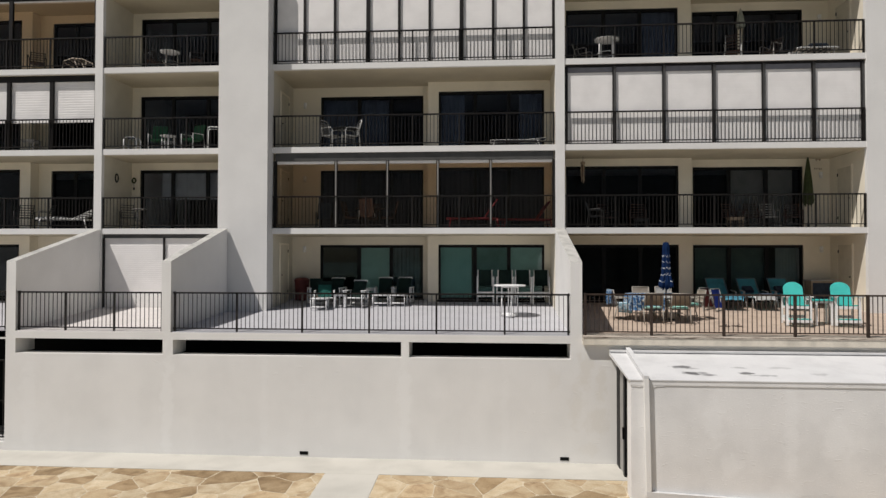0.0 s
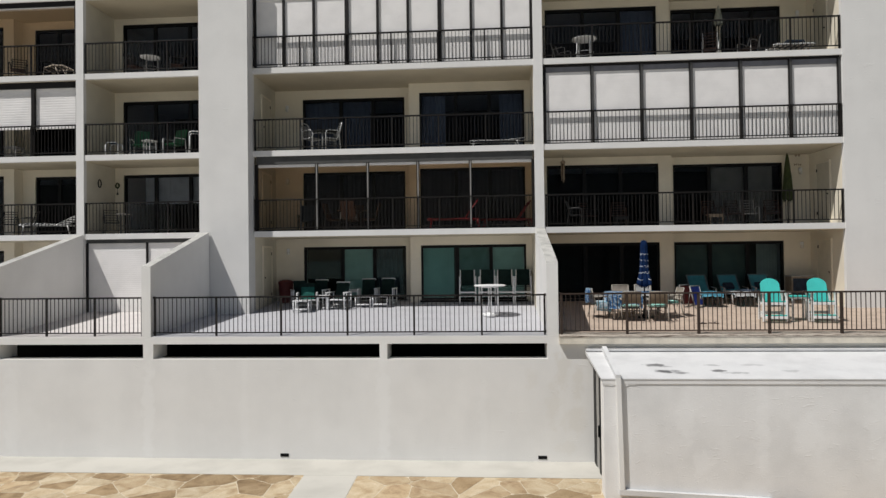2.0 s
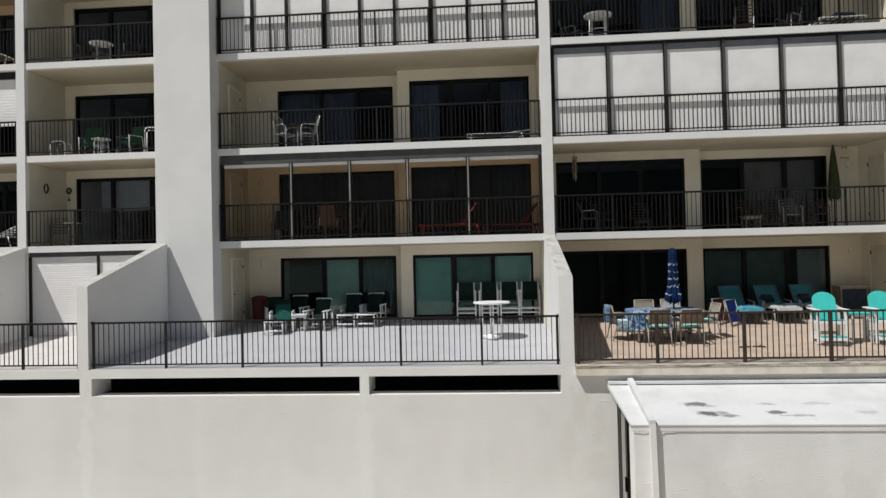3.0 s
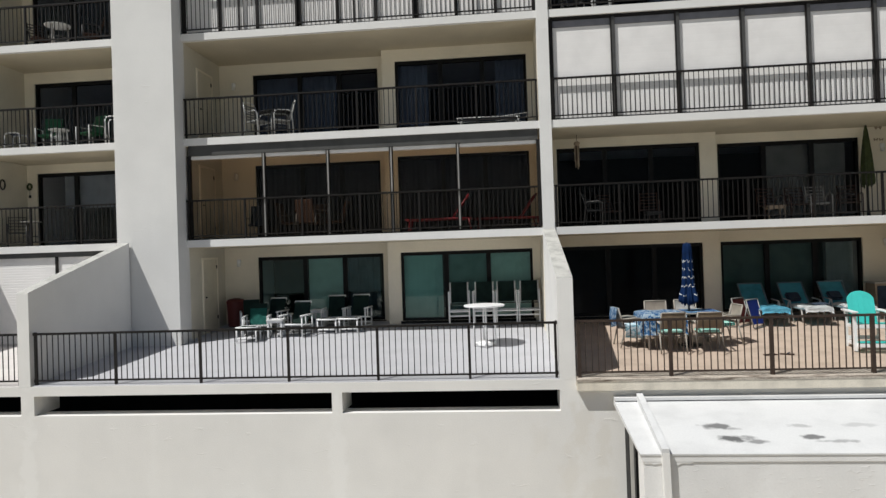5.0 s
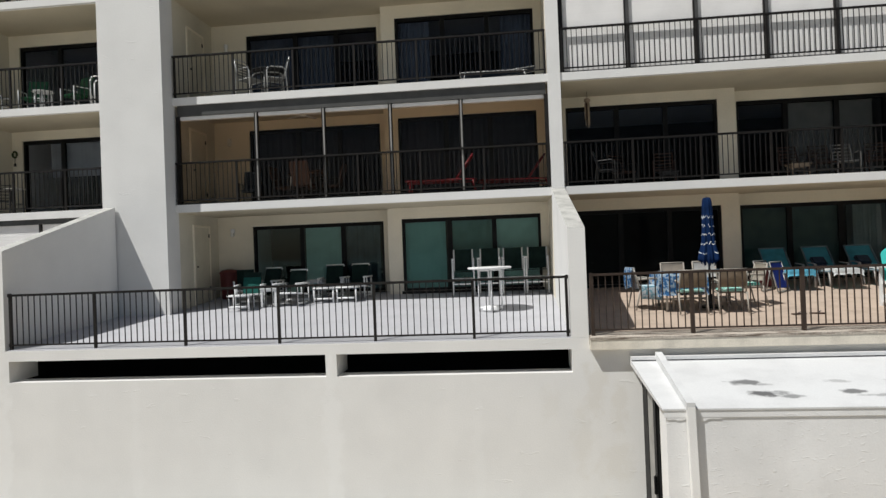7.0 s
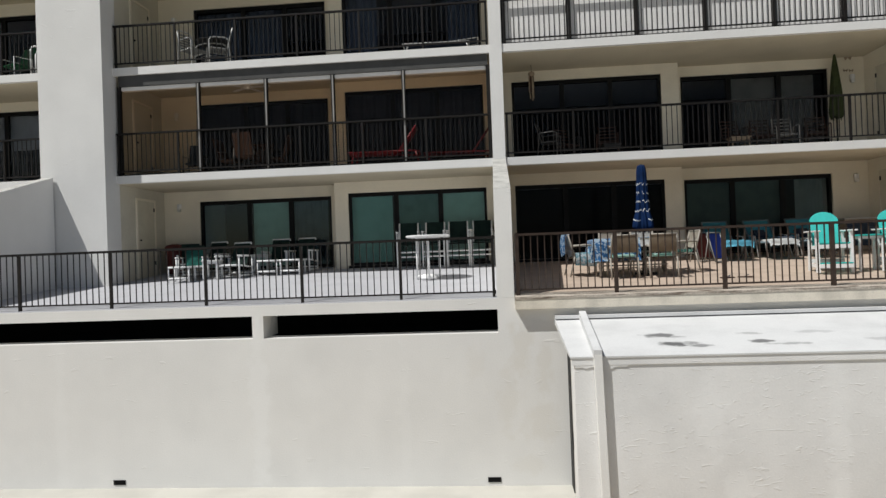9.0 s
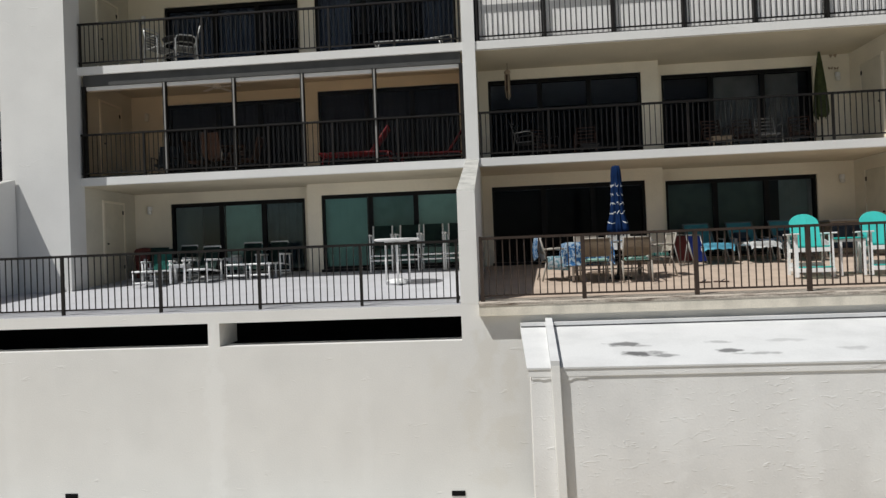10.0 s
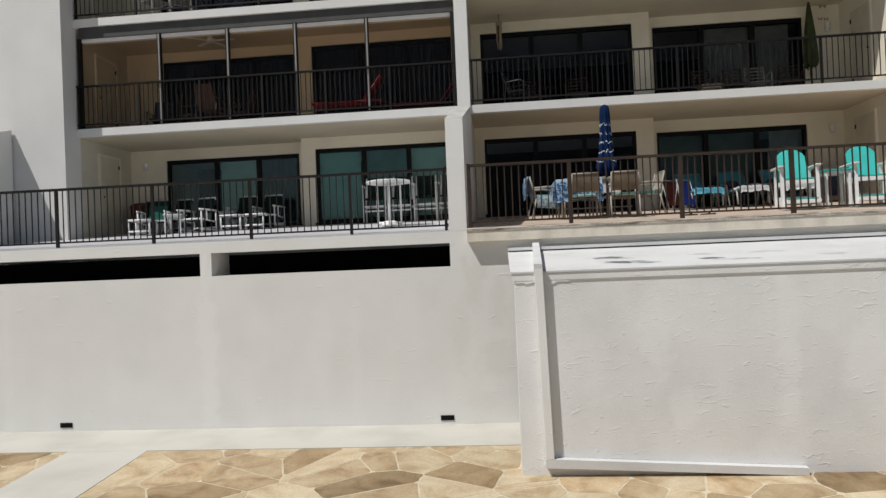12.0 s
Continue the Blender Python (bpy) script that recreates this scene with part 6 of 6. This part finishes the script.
# ---- flagstones ----
def stone_material(name, light, mid, dark, spread):
    """Mottled flagstone: cloudy tones that change from stone to stone, with fine grain and relief."""
    m = bpy.data.materials.new(name)
    m.use_nodes = True
    t = m.node_tree
    b = t.nodes["Principled BSDF"]
    b.inputs["Specular IOR Level"].default_value = 0.25
    b.inputs["Roughness"].default_value = 0.8
    geo = t.nodes.new("ShaderNodeNewGeometry")
    info = t.nodes.new("ShaderNodeObjectInfo")
    off = t.nodes.new("ShaderNodeVectorMath")
    off.operation = 'MULTIPLY_ADD'
    off.inputs[1].default_value = (1, 1, 1)
    seedv = t.nodes.new("ShaderNodeCombineXYZ")
    mul = t.nodes.new("ShaderNodeMath")
    mul.operation = 'MULTIPLY'
    mul.inputs[1].default_value = 40
    t.links.new(info.outputs["Random"], mul.inputs[0])
    t.links.new(mul.outputs[0], seedv.inputs[2])
    t.links.new(geo.outputs["Position"], off.inputs[0])
    t.links.new(seedv.outputs[0], off.inputs[2])
    n1 = t.nodes.new("ShaderNodeTexNoise")
    n1.inputs["Scale"].default_value, n1.inputs["Detail"].default_value, n1.inputs["Distortion"].default_value = 2.3, 7, 0.8
    n2 = t.nodes.new("ShaderNodeTexNoise")
    n2.inputs["Scale"].default_value, n2.inputs["Detail"].default_value = 26, 5
    for n in (n1, n2):
        t.links.new(off.outputs[0], n.inputs["Vector"])
    ramp = t.nodes.new("ShaderNodeValToRGB")
    ramp.color_ramp.elements[0].position, ramp.color_ramp.elements[0].color = 0.30, (*dark, 1)
    ramp.color_ramp.elements[1].position, ramp.color_ramp.elements[1].color = 0.68, (*light, 1)
    e = ramp.color_ramp.elements.new(0.47)
    e.color = (*mid, 1)
    t.links.new(n1.outputs["Fac"], ramp.inputs[0])
    hsv = t.nodes.new("ShaderNodeHueSaturation")
    v1 = t.nodes.new("ShaderNodeMapRange")
    v1.inputs[3].default_value, v1.inputs[4].default_value = 1 - spread, 1 + spread
    t.links.new(info.outputs["Random"], v1.inputs[0])
    v2 = t.nodes.new("ShaderNodeMapRange")
    v2.inputs[1].default_value, v2.inputs[2].default_value = 0.3, 0.7
    v2.inputs[3].default_value, v2.inputs[4].default_value = 0.88, 1.08
    t.links.new(n2.outputs["Fac"], v2.inputs[0])
    mm = t.nodes.new("ShaderNodeMath")
    mm.operation = 'MULTIPLY'
    t.links.new(v1.outputs[0], mm.inputs[0])
    t.links.new(v2.outputs[0], mm.inputs[1])
    t.links.new(mm.outputs[0], hsv.inputs["Value"])
    t.links.new(ramp.outputs[0], hsv.inputs["Color"])
    t.links.new(hsv.outputs[0], b.inputs["Base Color"])
    bp = t.nodes.new("ShaderNodeBump")
    bp.inputs["Strength"].default_value, bp.inputs["Distance"].default_value = 0.4, 0.008
    t.links.new(n2.outputs["Fac"], bp.inputs["Height"])
    t.links.new(bp.outputs[0], b.inputs["Normal"])
    return m


STONE = stone_material("tan_flagstone", (0.50, 0.40, 0.26), (0.42, 0.31, 0.185), (0.27, 0.18, 0.10), 0.14)
STONE_PALE = stone_material("pale_flagstone", (0.56, 0.47, 0.33), (0.48, 0.38, 0.245), (0.36, 0.26, 0.15), 0.10)
STONE_DARK = stone_material("brown_flagstone", (0.36, 0.265, 0.155), (0.285, 0.20, 0.11), (0.19, 0.125, 0.065), 0.16)
GROUT = material("pale_grout", (0.60, 0.52, 0.385), 0.9, vary=0.10, scale=3, fine=60, bump=0.3)


def clip_half(poly, nx, ny, c):
    """Keep the side of a convex outline where nx*x + ny*y <= c."""
    out = []
    for i, p in enumerate(poly):
        q = poly[(i + 1) % len(poly)]
        dp, dq = nx * p[0] + ny * p[1] - c, nx * q[0] + ny * q[1] - c
        if dp <= 0:
            out.append(p)
        if dp * dq < 0:
            k = dp / (dp - dq)
            out.append((p[0] + k * (q[0] - p[0]), p[1] + k * (q[1] - p[1])))
    return out


def flagstones(name, x0, x1, y0, y1, seed, browns, step=0.62):
    """browns: the middles of the dark brown stones."""
    base = structure(name, falling(B(x0, x1, y0, y1, -0.0115, 0.004)), GROUT, "patio of irregular tan flagstones in pale grout", "patio")
    rnd = random.Random(seed)
    seeds = []
    nx, ny = max(1, round((x1 - x0) / step)), max(1, round((y1 - y0) / (step * 0.8)))
    for j in range(-1, ny + 1):
        for i in range(-1, nx + 1):
            if rnd.random() < 0.72:
                seeds.append((x0 + (i + 0.5 + 0.5 * (j % 2) + rnd.uniform(-0.6, 0.6)) * (x1 - x0) / nx, y0 + (j + 0.5 + rnd.uniform(-0.55, 0.55)) * (y1 - y0) / ny))
    seeds = [q for q in seeds if min(math.hypot(q[0] - u, (q[1] - v) * 1.5) for u, v in browns) > 0.48] + list(browns)
    for a in seeds:
        poly = [(x0 + 0.005, y0 + 0.005), (x1 - 0.005, y0 + 0.005), (x1 - 0.005, y1 - 0.005), (x0 + 0.005, y1 - 0.005)]
        for b in seeds:
            if b is a:
                continue
            dx, dy = b[0] - a[0], b[1] - a[1]
            d = math.hypot(dx, dy)
            if d > 3:
                continue
            poly = clip_half(poly, dx / d, dy / d, (dx * (a[0] + b[0]) + dy * (a[1] + b[1])) / 2 / d - 0.009)
            if len(poly) < 3:
                break
        if len(poly) < 3:
            continue
        area = abs(sum(poly[i][0] * poly[(i + 1) % len(poly)][1] - poly[(i + 1) % len(poly)][0] * poly[i][1] for i in range(len(poly)))) / 2
        if area < 0.012:
            continue
        # drop points that lie almost on one another
        clean = [p for i, p in enumerate(poly) if math.hypot(p[0] - poly[i - 1][0], p[1] - poly[i - 1][1]) > 0.012]
        if len(clean) < 3:
            continue
        # worn corners and slightly wavy edges
        worn = []
        for i, p in enumerate(clean):
            a0, b0 = clean[i - 1], clean[(i + 1) % len(clean)]
            cut_ = min(0.05, 0.22 * math.hypot(p[0] - a0[0], p[1] - a0[1]), 0.22 * math.hypot(p[0] - b0[0], p[1] - b0[1]))
            for q in (a0, b0):
                d = max(1e-6, math.hypot(q[0] - p[0], q[1] - p[1]))
                worn.append((p[0] + (q[0] - p[0]) * cut_ / d, p[1] + (q[1] - p[1]) * cut_ / d))
            mx, my = (p[0] + b0[0]) / 2, (p[1] + b0[1]) / 2
            cxm, cym = sum(v[0] for v in clean) / len(clean), sum(v[1] for v in clean) / len(clean)
            k2 = rnd.uniform(0.0, 0.03)
            worn.append((mx + (cxm - mx) * k2, my + (cym - my) * k2))
        bm = falling(prism(bmesh.new(), worn, 0.0, 0.006 + rnd.uniform(0, 0.002), "z"))
        k = rnd.random()
        part("flagstone", bm, STONE_DARK if a in browns else (STONE if k < 0.5 else STONE_PALE), base)


flagstones("patio_east", -2.235, 11.5, 13.2, BAND_Y - 0.005, 4, ((0.53, 16.95), (2.98, 16.0), (-0.81, 15.64), (1.72, 15.82), (7.93, 15.8)))
flagstones("patio_west", -17.0, -3.585, 13.9, BAND_Y - 0.005, 9, ((-4.3, 16.98), (-8.2, 16.1), (-4.55, 16.5), (-8.57, 17.08), (-10.6, 16.85), (-5.8, 16.65), (-10.29, 15.7), (-9.5, 16.4), (-11.9, 17.05), (-6.9, 17.0), (-6.9, 15.7), (-13.2, 16.2)))
